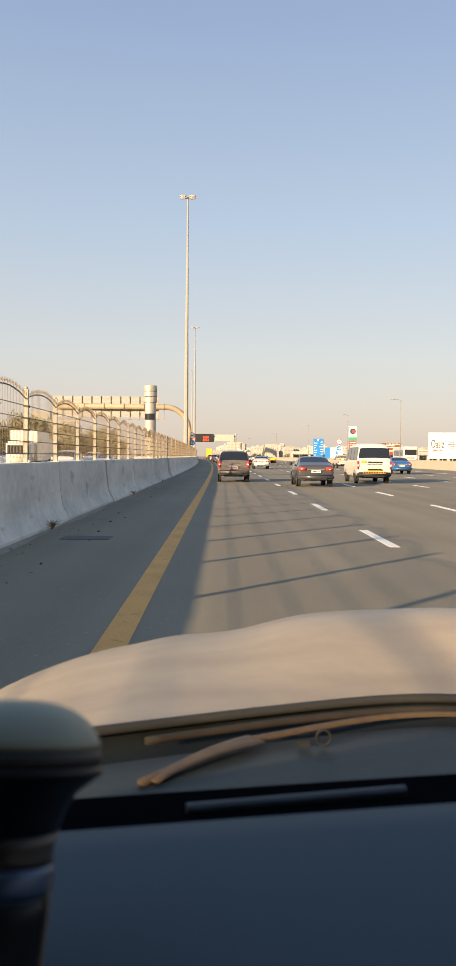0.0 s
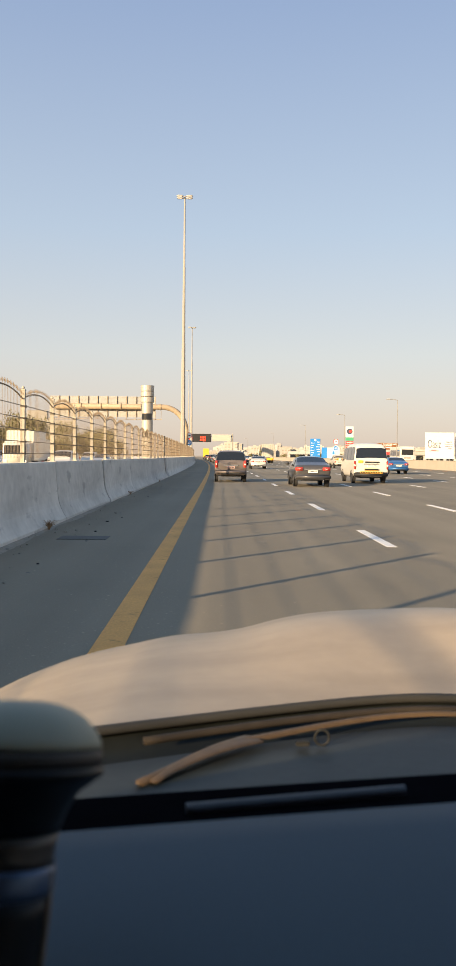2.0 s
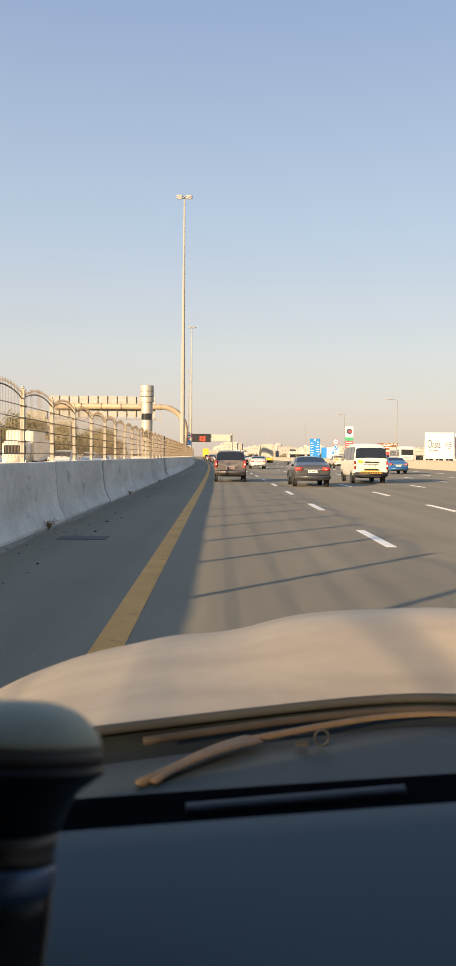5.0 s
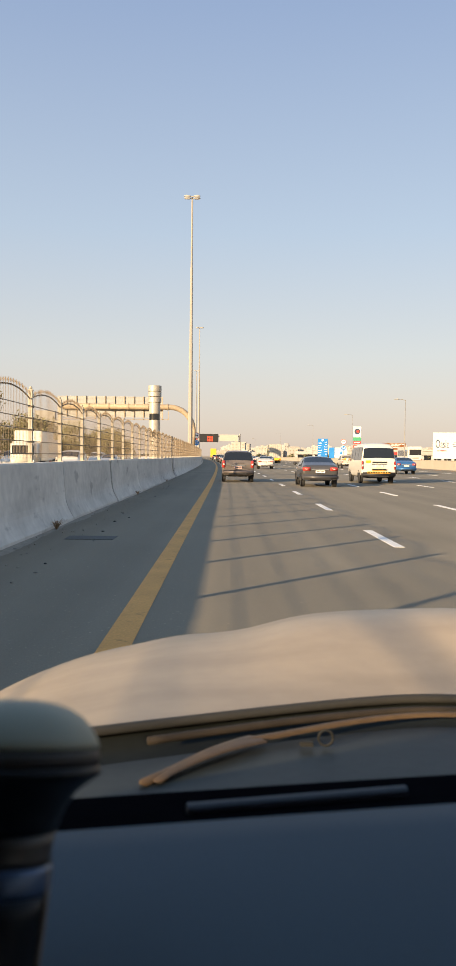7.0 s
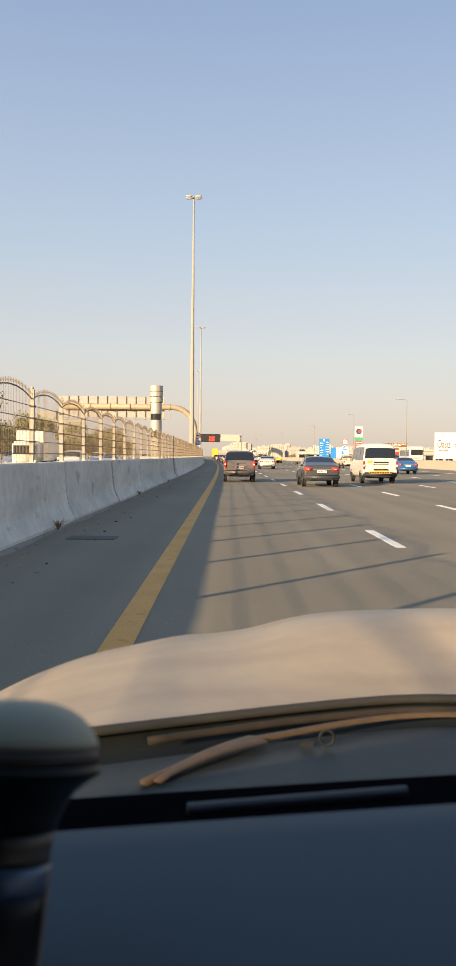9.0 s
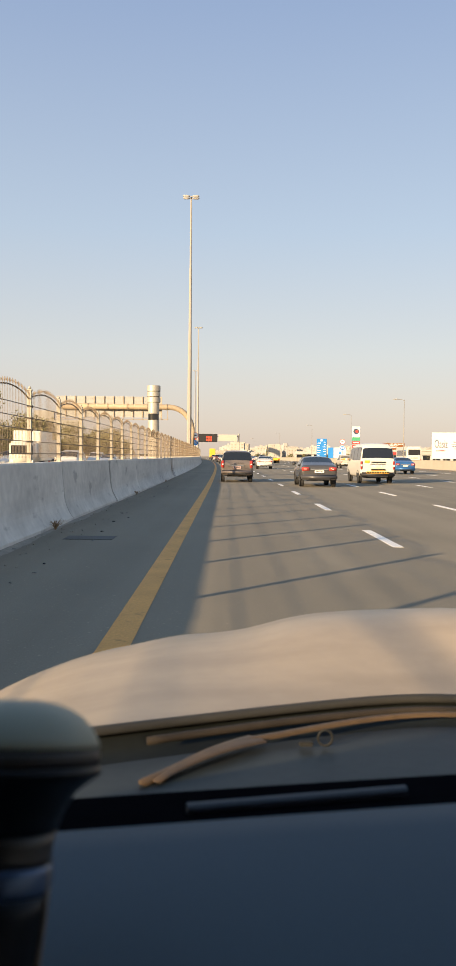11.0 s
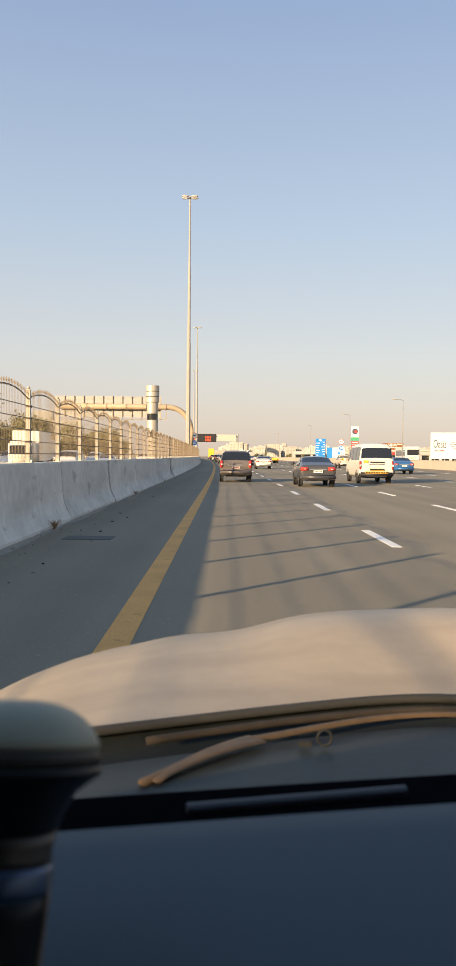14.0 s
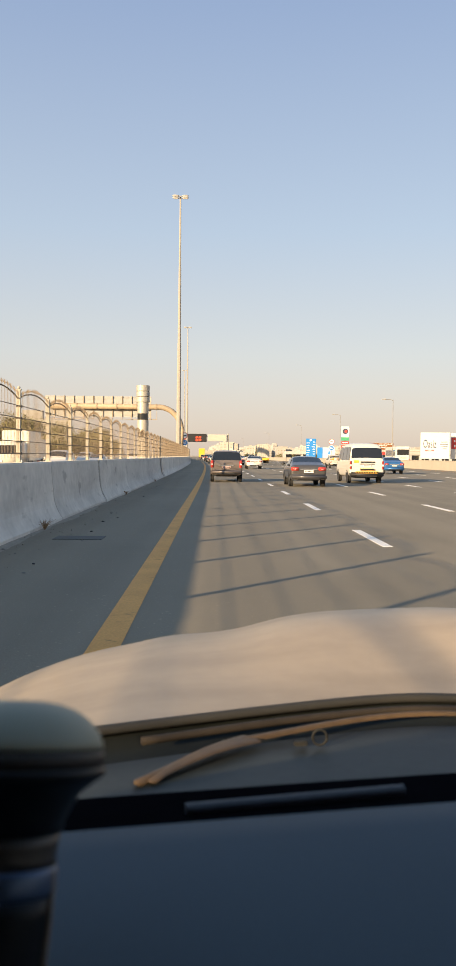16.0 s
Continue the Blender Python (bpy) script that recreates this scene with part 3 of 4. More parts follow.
def bus(at):
    t = thing("coach", "white coach with dark windows on the side road", "coach", at)
    part("body", soft_box(-1.25, 0, .35, 1.25, 11.5, 3.45, .18), WHITECAR, t, smooth=False)
    for s in (-1, 1):
        for k in range(8):
            lo, hi = sorted((s * 1.24, s * 1.265))
            part("side_window", soft_box(lo, .7 + 1.25 * k, 1.85, hi, 1.82 + 1.25 * k, 2.85, .01), GLASS, t)
        for y in (2.4, 8.9):
            wheel(t, s * 1.25, y, .5, .3, STEELRIM)
    part("rear_window", soft_box(-1.0, -.02, 2.0, 1.0, .03, 2.95, .01), GLASS, t)
    for s in (-1, 1):
        part("tail_lamp", soft_box(s * 1.05 - .1, -.03, .8, s * 1.05 + .1, .03, 1.3, .01), RED, t)
    bm = B()
    bars(bm, -.6, .6, 1.5, -.006, 7, .09)
    part("lettering", bm, RED, t)
    part("bumper", soft_box(-1.25, -.08, .35, 1.25, .1, .7, .04), BLACK, t)
    return t


bus(road_at(33.2, 140, -.1) @ pose(0, 0, 0, 0, 0, -4))

# ---------- gantry over the other carriageway ----------
gantry = thing("sign_gantry", "curved tubular gantry carrying the back of a wide sign", "gantry", road_at(-5.0, 150))
H, R = 10.2, 4.2
pts = [(0, 0, 0), (0, 0, H - R)] + [(-R + R * math.cos(a), 0, H - R + R * math.sin(a)) for a in [math.pi / 2 * k / 12 for k in range(1, 13)]] + [(-24, 0, H)]
bm = B()
tube(bm, pts, 0.5, 20)
part("tube", bm, STEEL, gantry, smooth=True)
for x in (-4.6, -8.2, -11.8, -15.4, -19):
    bm = B()
    tube(bm, [(x - .1, 0, H), (x + .1, 0, H)], .60, 20)
    part("flange", bm, STEEL, gantry)
for k in range(11):
    x = -5.6 - 1.75 * k
    bm = B()
    box(bm, x - 1.72, .72, H - 1.9, x, .76, H + 1.9)
    for j in range(16):
        box(bm, x - 1.70, .69, H - 1.8 + .236 * j, x - .02, .722, H - 1.68 + .236 * j)
    part("sign_panel", bm, ALU, gantry, "ribbed bare metal back of sign panel")
    bm = B()
    box(bm, x - .05, .5, H - 2.1, x + .05, .69, H + 1.95)
    part("bracket", bm, STEEL, gantry)
    bm = B()
    box(bm, x - .05, -.3, H - 2.25, x + .05, .7, H - 2.1)
    part("walkway_bracket", bm, STEEL, gantry)
bm = B()
box(bm, -25, -.1, H - 2.32, -4.4, .3, H - 2.24)
part("walkway", bm, STEEL, gantry)
bm = B()
tube(bm, [(-4.5, .2, H - 2.3), (-4.5, .2, H - .7)], .05, 6)
part("walkway_post", bm, STEEL, gantry)
bm = B()
lathe(bm, [(.9, 0), (.9, .06), (.55, .1)], 20)
part("base_plate", bm, STEEL, gantry)

# ---------- round speed-check column ----------
col = thing("camera_column", "round grey metal column with dark glass bands behind the fence", "speed camera", road_at(-4.75, 54))
CGREY = mat("grey_metal_cladding", (.40, .37, .32), .5, metal=.25, scale=1, vary=.1)
bm = B()
lathe(bm, [(.36, 0), (.36, 2.6)], 28)
part("lower_tube", bm, CGREY, col, smooth=False)
for z0, z1, r, m, nm in ((2.6, 2.95, .33, GLASS, "glass_band"), (2.95, 3.75, .37, CGREY, "tube"), (3.75, 4.15, .36, GLASS, "glass_band"), (4.15, 4.9, .37, CGREY, "tube"),
                         (4.9, 5.25, .44, CGREY, "cap_ring"), (5.27, 5.6, .44, CGREY, "cap_ring"), (5.62, 6.0, .44, CGREY, "cap_ring")):
    bm = B()
    lathe(bm, [(r - .02, z0), (r, z0 + .015), (r, z1 - .015), (r - .02, z1)], 28)
    part(nm, bm, m, col)

# steel cover plates bolted over gaps in the barrier beside the column and the gantry
PLATESTEEL = mat("dull_steel_plate", (.30, .29, .275), .55, metal=.3, scale=1.5, vary=.15, fine=8)
for y in (53.2, 149.2):
    t = thing("cover_plate", "dull steel plate bolted over a gap in the barrier", "plate", road_at(KERB_L + .03, y), group="barrier plates")
    bm = B()
    skin = [(x, z) for x, z in face[1:-1]]
    prism(bm, skin + [(x - .012, z) for x, z in reversed(skin)], 0, 1.7)
    part("sheet", bm, PLATESTEEL, t)
    for u in (.08, 1.62):
        for x, z in (face[4], face[6], face[7]):
            part("bolt", soft_box(x - .005, u - .02, z - .02, x + .02, u + .02, z + .02, .006), BLACK, t)

# ---------- signs and billboards ----------
BLUESIGN = mat("blue_sign_sheet", (.02, .20, .55), .4, vary=.05)
BROWN = mat("brown_sign_sheet", (.19, .075, .025), .4, vary=.06)
BOARD = mat("white_sign_sheet", (.60, .59, .56), .5, vary=.04)
INK = mat("dark_print", (.04, .05, .09), .5, vary=.05)
REDPRINT = mat("red_print", (.55, .05, .04), .5, vary=.06)
GREENP = mat("green_panel", (.05, .30, .15), .5, vary=.05)
LED = glow("red_led", (.8, .06, .02), .5)
LETTER = mat("white_letters", (.82, .82, .80), .5, vary=.03)


def text(body, size, at, material, parent, name="lettering", align="CENTER"):
    c = bpy.data.curves.new(name, "FONT")
    c.body, c.size, c.align_x, c.align_y, c.extrude = body, size, align, "CENTER", 0.004
    c.materials.append(material)
    ob = new(name, c)
    ob.parent = parent
    ob.matrix_basis = at
    return ob


def panel_sign(name, label, category, at, w, h, z, material, posts=2, depth=.12, pr=.1):
    """A board on posts, facing -y."""
    t = thing(name, label, category, at)
    part("board", soft_box(-w / 2, -depth / 2, z, w / 2, depth / 2, z + h, min(.03, depth * .3)), material, t)
    for k in range(posts):
        x = 0 if posts == 1 else -w * .35 + w * .7 * k / (posts - 1)
        bm = B()
        tube(bm, [(x, depth / 2 + pr, 0), (x, depth / 2 + pr, z + h * .9)], pr, 8)
        part("post", bm, POLE, t)
    return t


def facing(x, y, z=-.12):
    return pose(x, y, z, 0, 0, -math.degrees(math.atan2(x, y)) * .5)


# blue direction sign, unreadable lines as bars
s = panel_sign("direction_sign", "blue direction sign with white lines of writing", "road sign", facing(28.6, 246), 3.0, 5.6, 1.4, BLUESIGN)
for k in range(6):
    bm = B()
    box(bm, -1.3, -.075, 2.0 + .72 * k, -1.3 + .7 + .5 * ((k * 7) % 3) / 3, -.062, 2.16 + .72 * k)
    part("writing_bar", bm, LETTER, s)
    bm = B()
    box(bm, 1.3 - .6 - .6 * ((k * 5) % 4) / 4, -.075, 2.3 + .72 * k, 1.3, -.062, 2.46 + .72 * k)
    part("writing_bar", bm, LETTER, s)
bm = B()
box(bm, -.35, -.075, 6.25, .2, -.062, 6.8)
part("route_panel", bm, LETTER, s)

# billboard with a large printed name
s = panel_sign("billboard", "large white billboard with dark printed lettering", "billboard", facing(80.5, 300), 10.4, 9.6, 1.3, BOARD, 3, .3, .15)
for w, z, x in ((2.2, 7.4, 3.3), (2.8, 6.6, 3.2), (2.5, 5.8, 3.3), (1.4, 5.0, 3.6)):
    bm = B()
    bars(bm, x - w / 2, x + w / 2, z, -.152, 8, .17)
    part("writing_bars", bm, INK, s)
tx = text("Oasiz", 3.4, pose(-1.9, -.16, 6.6, 90, 0, 0), INK, s)
tx.scale = (.62, 1.25, 1)
bm = B()
bars(bm, -3.6, -.3, 4.3, -.152, 8, .30)
part("writing_bars", bm, REDPRINT, s)
s = panel_sign("billboard", "white billboard with a red panel of writing", "billboard", facing(91.8, 303), 9.0, 9.6, 1.3, BOARD, 3, .3, .15)
bm = B()
box(bm, -4.3, -.17, 5.0, 3.9, -.152, 9.2)
part("red_panel", bm, REDPRINT, s)
for z in (6.1, 7.9):
    bm = B()
    bars(bm, -3.5, 3.2, z, -.172, 9, .4)
    part("writing_bars", bm, LETTER, s)

# white box billboard with a drop and a blue flank
s = thing("billboard", "white box billboard with blue drop and blue flank", "billboard", facing(41.5, 300))
part("board", soft_box(-2.2, 0, .9, 2.4, .8, 5.0, .05), BOARD, s)
part("flank", soft_box(-4.2, .8, .9, -2.2, 1.4, 5.0, .05), BLUESIGN, s, "blue printed flank")
bm = B()
lathe(bm, [(.9, 0), (.9, .05)], 28)
part("roundel", bm, mat("pale_blue_print", (.35, .55, .72), .5), s, at=pose(.1, -.01, 3.1, 90, 0, 0))
bm = B()
lathe(bm, [(.01, .75), (.22, .3), (.4, -.1), (.36, -.35), (.2, -.5), (.01, -.55)], 20)
bmesh.ops.scale(bm, vec=(1, .08, 1), verts=bm.verts)
part("drop", bm, BLUESIGN, s, at=pose(.1, -.08, 3.1))
for x in (-3.2, -1.2, 1.4):
    part("post", soft_box(x - .1, .4, 0, x + .1, .6, 1.0, .02), POLE, s)

# filling-station totem
s = thing("totem_sign", "tall white and green totem sign with red panels", "sign", facing(39.5, 250))
part("head", soft_box(-1.2, -.2, 7.6, 1.2, .2, 10.9, .05), BOARD, s)
part("green_band", soft_box(-1.2, -.21, 6.6, 1.2, .2, 7.6, .03), GREENP, s)
bm = B()
lathe(bm, [(.85, 0), (.85, .06)], 28)
part("emblem", bm, INK, s, at=pose(0, -.2, 9.4, 90, 0, 0))
bm = B()
lathe(bm, [(.45, 0), (.45, .06)], 20)
part("emblem", bm, REDPRINT, s, at=pose(.2, -.27, 9.4, 90, 0, 0))
for k, m in enumerate((REDPRINT, REDPRINT, AMBER)):
    pn = part("price_panel", soft_box(-1.15, -.2, 5.6 - 1.15 * k, 1.15, .2, 6.4 - 1.15 * k, .03), m, s)
    bm = B()
    bars(bm, -.9, .9, 6.0 - 1.15 * k, -.203, 6, .16)
    part("panel_bars", bm, LETTER, pn)
part("mast", soft_box(-.3, -.12, 0, .3, .12, 6.6, .03), POLE, s)

# brown tourist sign
s = panel_sign("tourist_sign", "wide brown tourist sign with white arrow and writing", "road sign", facing(48.5, 240), 7.2, 2.0, 3.8, BROWN, 3)
for z in (4.5, 5.0, 5.5):
    bm = B()
    bars(bm, -.8, 3.2 if z > 5.3 else 1.8, z, -.062, 10, .12)
    part("writing_bars", bm, LETTER, s)
bm = B()
box(bm, -3.05, -.075, 4.3, -2.85, -.062, 5.3)
vs = [bm.verts.new(p) for p in ((-3.3, -.07, 5.2), (-2.6, -.07, 5.2), (-2.95, -.07, 5.65))]
bm.faces.new(vs)
part("arrow", bm, LETTER, s)
bm = B()
box(bm, -2.3, -.075, 4.7, -1.2, -.062, 5.5)
part("pictogram", bm, LETTER, s)

# round traffic signs
def disc_sign(at, z=3.0, r=.55):
    t = thing("speed_sign", "round blue speed sign under a red-rimmed round sign", "road sign", at, group="speed signs")
    bm = B()
    tube(bm, [(0, .06, 0), (0, .06, z + 3.2 * r)], .05, 8)
    part("post", bm, POLE, t)
    for dz, m, rim in ((0, BLUESIGN, LETTER), (2.35 * r, LETTER, REDPRINT)):
        bm = B()
        lathe(bm, [(r, 0), (r, .03)], 28)
        d = part("disc", bm, rim, t, at=pose(0, 0, z + dz, 90, 0, 0))
        bm = B()
        lathe(bm, [(r * .84, 0), (r * .84, .036)], 28)
        part("face", bm, m, d)
    text("60", r * 1.15, pose(0, -.05, z, 90, 0, 0), LETTER, t, "number")
    bm = B()
    box(bm, -r * .5, -.05, z + 2.2 * r, r * .5, -.04, z + 2.5 * r)
    part("symbol", bm, INK, t)
    return t


disc_sign(road_at(28.2, 184), 3.4, .62)
disc_sign(road_at(-4.6, 165), 4.0, .62)

# matrix sign far ahead
s = thing("matrix_sign", "dark matrix sign with red lit characters over the road", "road sign", road_at(-1.0, 300))
part("case", soft_box(-4.3, 0, 6.4, 4.3, .8, 9.4, .1), BLACK, s)
bm = B()
bars(bm, -3.9, -2.4, 7.6, -.01, 3, .5)
bars(bm, .2, 2.4, 8.1, -.01, 4, .38)
bars(bm, .2, 2.4, 7.1, -.01, 4, .38)
part("led_marks", bm, LED, s)
part("side_board", soft_box(4.7, 0, 6.8, 11.6, .5, 9.2, .05), CREAMCAR, s)
for x in (-5.2, 12.2):
    bm = B()
    tube(bm, [(x, .9, 0), (x, .9, 9.6)], .3, 10)
    part("post", bm, POLE, s)
bm = B()
tube(bm, [(-5.2, .9, 8.6), (12.2, .9, 8.6)], .2, 8)
part("beam", bm, POLE, s)

# ---------- far town ----------
TOWN = [mat("town_render_" + c, k, .9, scale=.1, vary=.1, fine=.6) for c, k in (("cream", (.39, .37, .335)), ("white", (.42, .41, .39)), ("sand", (.335, .315, .28)), ("pink", (.365, .34, .31)))]
# distance haze is put into this pale colour for far openings
HAZEWIN = mat("haze_paled_window_glass", (.26, .225, .185), .5)


def town_house(x, y, w, d, floors, m):
    t = thing("apartment_building", "low cream apartment building on the skyline", "building", pose(x, y, -.12, 0, 0, random.uniform(-12, 12)), group="skyline buildings")
    h = 3.3 * floors + 1.0
    bm = B()
    box(bm, -w / 2, 0, 0, w / 2, d, h)
    part("wall", bm, m, t)
    for y0, y1 in ((-.2, .3), (d - .3, d + .2)):
        bm = B()
        box(bm, -w / 2 - .2, y0, h, w / 2 + .2, y1, h + 1.0)
        part("parapet", bm, m, t)
    bm = B()
    k = random.uniform(-.3, .3) * w
    box(bm, k - 2, d * .3, h, k + 2, d * .6, h + 3)
    part("roof_room", bm, m, t)
    n = max(2, int(w / 3.6))
    for f in range(floors):
        bm = B()
        for i in range(n):
            u = -w / 2 + (i + .25) * w / n
            box(bm, u, -.12, 1.3 + 3.3 * f, u + w / n * .5, .1, 3.0 + 3.3 * f)
        tagged(part("window", bm, HAZEWIN, t), kind="stuff")


random.seed(7)
for k in range(280):
    y = random.uniform(980, 1900)
    px = -8 + 433 * ((k * 0.618034) % 1.0) + random.uniform(-6, 6)
    town_house(px / 1330 * y, y, random.choice((7, 8, 9, 12, 14, 18)) * random.uniform(.8, 1.2), random.uniform(10, 16), random.choice((1, 2, 2, 2, 3, 3, 4, 5)), random.choice(TOWN))
bm, glass = B(), B()                 # a further, denser row of houses
for k in range(420):
    y = random.uniform(1650, 2500)
    x = (-10 + 440 * ((k * 0.618034) % 1.0) + random.uniform(-4, 4)) / 1330 * y
    w, h = random.choice((9, 12, 16, 22)) * random.uniform(.35, .6), 3.3 * random.choice((1, 2, 2, 3, 3, 4, 5, 7)) + 1
    box(bm, x - w, y, -.12, x + w, y + 12, h)
    box(bm, x - w * .3, y + 4, h, x + w * .2, y + 8, h + 3)
    for f in range(int(h / 3.3)):
        for q in range(max(2, int(w / 2))):
            u = x - w + 2 * w * (q + .3) / max(2, int(w / 2))
            box(glass, u, y - .15, 1.2 + 3.3 * f, u + 1.6, y + .1, 2.9 + 3.3 * f)
far = part("far_houses", bm, mat("far_pale_render", (.43, .41, .375), .9, scale=.03, vary=.22, fine=.2))
tagged(far, "dense row of pale far houses on the skyline", "building", kind="stuff")
tagged(part("window", glass, HAZEWIN, far), kind="stuff")
for px, y, w, fl in ((70, 1350, 30, 5), (98, 1380, 34, 5), (126, 1400, 28, 4), (205, 1450, 24, 4), (238, 1450, 40, 5), (345, 1300, 24, 5), (362, 1320, 16, 6)):
    town_house(px / 1330 * y, y, w, 16, fl, TOWN[0])

# low shops beyond the far wall
for x, y, w, m in ((66, 330, 22, REDPRINT), (92, 350, 26, TOWN[0]), (44, 380, 24, TOWN[1])):
    t = thing("shop_building", "long low shop with a coloured fascia", "building", pose(x, y, -.12))
    part("wall", soft_box(-w / 2, 0, 0, w / 2, 10, 4.0, .05), TOWN[1], t)
    part("fascia", soft_box(-w / 2 - .3, -.5, 2.7, w / 2 + .3, 0, 3.8, .05), m, t)
    for k in range(6):
        u = -w / 2 + w * (k + .15) / 6
        part("shop_window", soft_box(u, -.06, .2, u + w / 6 * .7, .05, 2.5, .02), GLASS, t)

# long low building and sheds on the far plain
for x, y, w, h, m in ((95, 420, 40, 5.0, TOWN[2]), (130, 520, 60, 6.0, TOWN[1]), (70, 560, 30, 4.5, TOWN[0]), (160, 640, 70, 7.0, TOWN[3])):
    t = thing("shed", "long low pale shed on the sandy plain", "building", pose(x, y, -.12, 0, 0, -4), group="far sheds")
    part("wall", soft_box(-w / 2, 0, 0, w / 2, 12, h, .05), m, t)
    part("roof", soft_box(-w / 2 - .4, -.5, h, w / 2 + .4, 12.5, h + .4, .05), TOWN[1], t)
    for k in range(5):
        u = -w / 2 + w * (k + .3) / 5
        part("door", soft_box(u, -.08, 0, u + w / 14, .05, h * .6, .02), HAZEWIN, t)

# ---------- trees ----------
def tree(x, y, h, spread, seed, label="dusty green roadside tree with a loose crown"):
    rnd = random.Random(seed)
    t = thing("tree", label, "tree", pose(x, y, -.12), group="roadside trees")
    bm = B()
    th = h * .26
    tube(bm, [(0, 0, 0), (.05, .03, th * .6), (0, 0, th)], [.16, .12, .09], 7)
    tips = []
    for k in range(10):
        a = math.tau * k / 6 + rnd.uniform(-.4, .4)
        tip = Vector((math.cos(a) * spread * rnd.uniform(.35, .75), math.sin(a) * spread * rnd.uniform(.35, .75), h * rnd.uniform(.28, .86)))
        tube(bm, [(0, 0, th * .85), tip * .55 + Vector((0, 0, th * .35)), tip], [.08, .05, .02], 5)
        tips.append(tip)
    part("trunk", bm, BARK, t)
    vs, fs = [], []
    tips.append(Vector((0, 0, h * .85)))
    for tip in tips:
        cr = spread * rnd.uniform(.3, .55)
        for k in range(230):
            d = Vector((rnd.gauss(0, 1), rnd.gauss(0, 1), rnd.gauss(0, .75)))
            p = tip + d.normalized() * cr * rnd.uniform(.35, 1.05)
            s = rnd.uniform(.10, .24)
            q = Euler((rnd.uniform(0, 6.3), rnd.uniform(0, 6.3), rnd.uniform(0, 6.3))).to_matrix()
            i = len(vs)
            vs += [p + q @ Vector(c) for c in ((-s, 0, 0), (0, -s * .5, .02), (s, 0, 0), (0, s * .5, -.02))]
            fs.append((i, i + 1, i + 2, i + 3))
    me = bpy.data.meshes.new("crown")
    me.from_pydata(vs, [], fs)
    me.materials.append(LEAF)
    part("crown", me, None, t)
    return t


trees = [tree(-31, 60, 8.2, 4.0, 1), tree(-35, 72, 9.0, 4.4, 2), tree(-29.5, 82, 7.2, 3.6, 3)]
random.seed(11)
for k in range(58):
    y = 58 + 5.2 * k + random.uniform(-2, 2)
    s = random.uniform(.75, 1.2)
    c = copy_thing(random.choice(trees), pose(-29 - random.uniform(0, 13) + bend(y), y, -.12, 0, 0, random.uniform(0, 360)))
    c.scale = (s, s, s)
for k in range(70):
    y = random.uniform(330, 760)
    px = random.uniform(-30, 330)
    s = random.uniform(.28, .52)
    c = copy_thing(random.choice(trees), pose(px / 1330 * y + (0 if px > 150 else 18), y, -.12, 0, 0, random.uniform(0, 360)))
    c.scale = (s, s, s)
    if -8 < c.location.x - bend(y) < 31:
        c.location.x = 34 + bend(y) + random.uniform(0, 25)

# traffic behind the fence
rear = pose(0, 0, 0, 0, 0, 180)
op = car("people_carrier", "white people carrier on the opposite carriageway", MPV, WHITECAR, road_at(-12, 36) @ rear, (0.95, 3.65), MPV_GLASS, (.66, .86, .80, 1.28, .10), .82, group="opposite traffic")
for x, y in ((-16, 52), (-12, 66), (-19.5, 78), (-15.7, 104), (-12, 132)):
    copy_thing(op, road_at(x, y) @ rear)
op = car("saloon_car", "silver saloon car on the opposite carriageway", SALOON, SILVER, road_at(-15.6, 44) @ rear, (0.85, 3.5), SAL_GLASS, (.50, .84, .78, .95, .2), .74, group="opposite traffic")
for x, y in ((-19.2, 60), (-12, 88), (-15.7, 118)):
    copy_thing(op, road_at(x, y) @ rear)
def box_lorry(at, label, paint, h=3.0):
    t = thing("box_lorry", label, "lorry", at)
    part("box", soft_box(-1.1, 0, .9, 1.1, 4.5, h, .05), paint, t)
    part("cab", soft_box(-1.0, 4.6, .5, 1.0, 6.2, 2.4, .15), WHITECAR, t, smooth=True)
    part("windscreen", soft_box(-.85, 6.15, 1.4, .85, 6.25, 2.1, .02), GLASS, t)
    part("rear_bar", soft_box(-1.05, -.06, .55, 1.05, .06, .72, .02), BLACK, t)
    for s in (-1, 1):
        part("tail_lamp", soft_box(s * .85 - .12, -.05, .74, s * .85 + .12, .0, .88, .01), RED, t)
        part("headlamp", soft_box(s * .75 - .14, 6.16, .75, s * .75 + .14, 6.24, .95, .02), CLEAR, t)
        for y in (1.1, 5.3):
            wheel(t, s * 1.05, y, .4, .25, STEELRIM)
    part("chassis", soft_box(-.45, .1, .45, .45, 5.6, .9, .02), BLACK, t)
    return t


box_lorry(road_at(-19.4, 92) @ rear, "white box lorry on the opposite carriageway", WHITECAR)
box_lorry(road_at(-15.8, 70) @ rear, "white box lorry with a tall cargo box", WHITECAR, 3.3)
box_lorry(road_at(2.2, 318), "yellow box lorry far ahead in the traffic", mat("yellow_lorry_paint", (.52, .42, .04), .5), 4.2)
town_house(-36, 168, 11, 10, 2, TOWN[2])

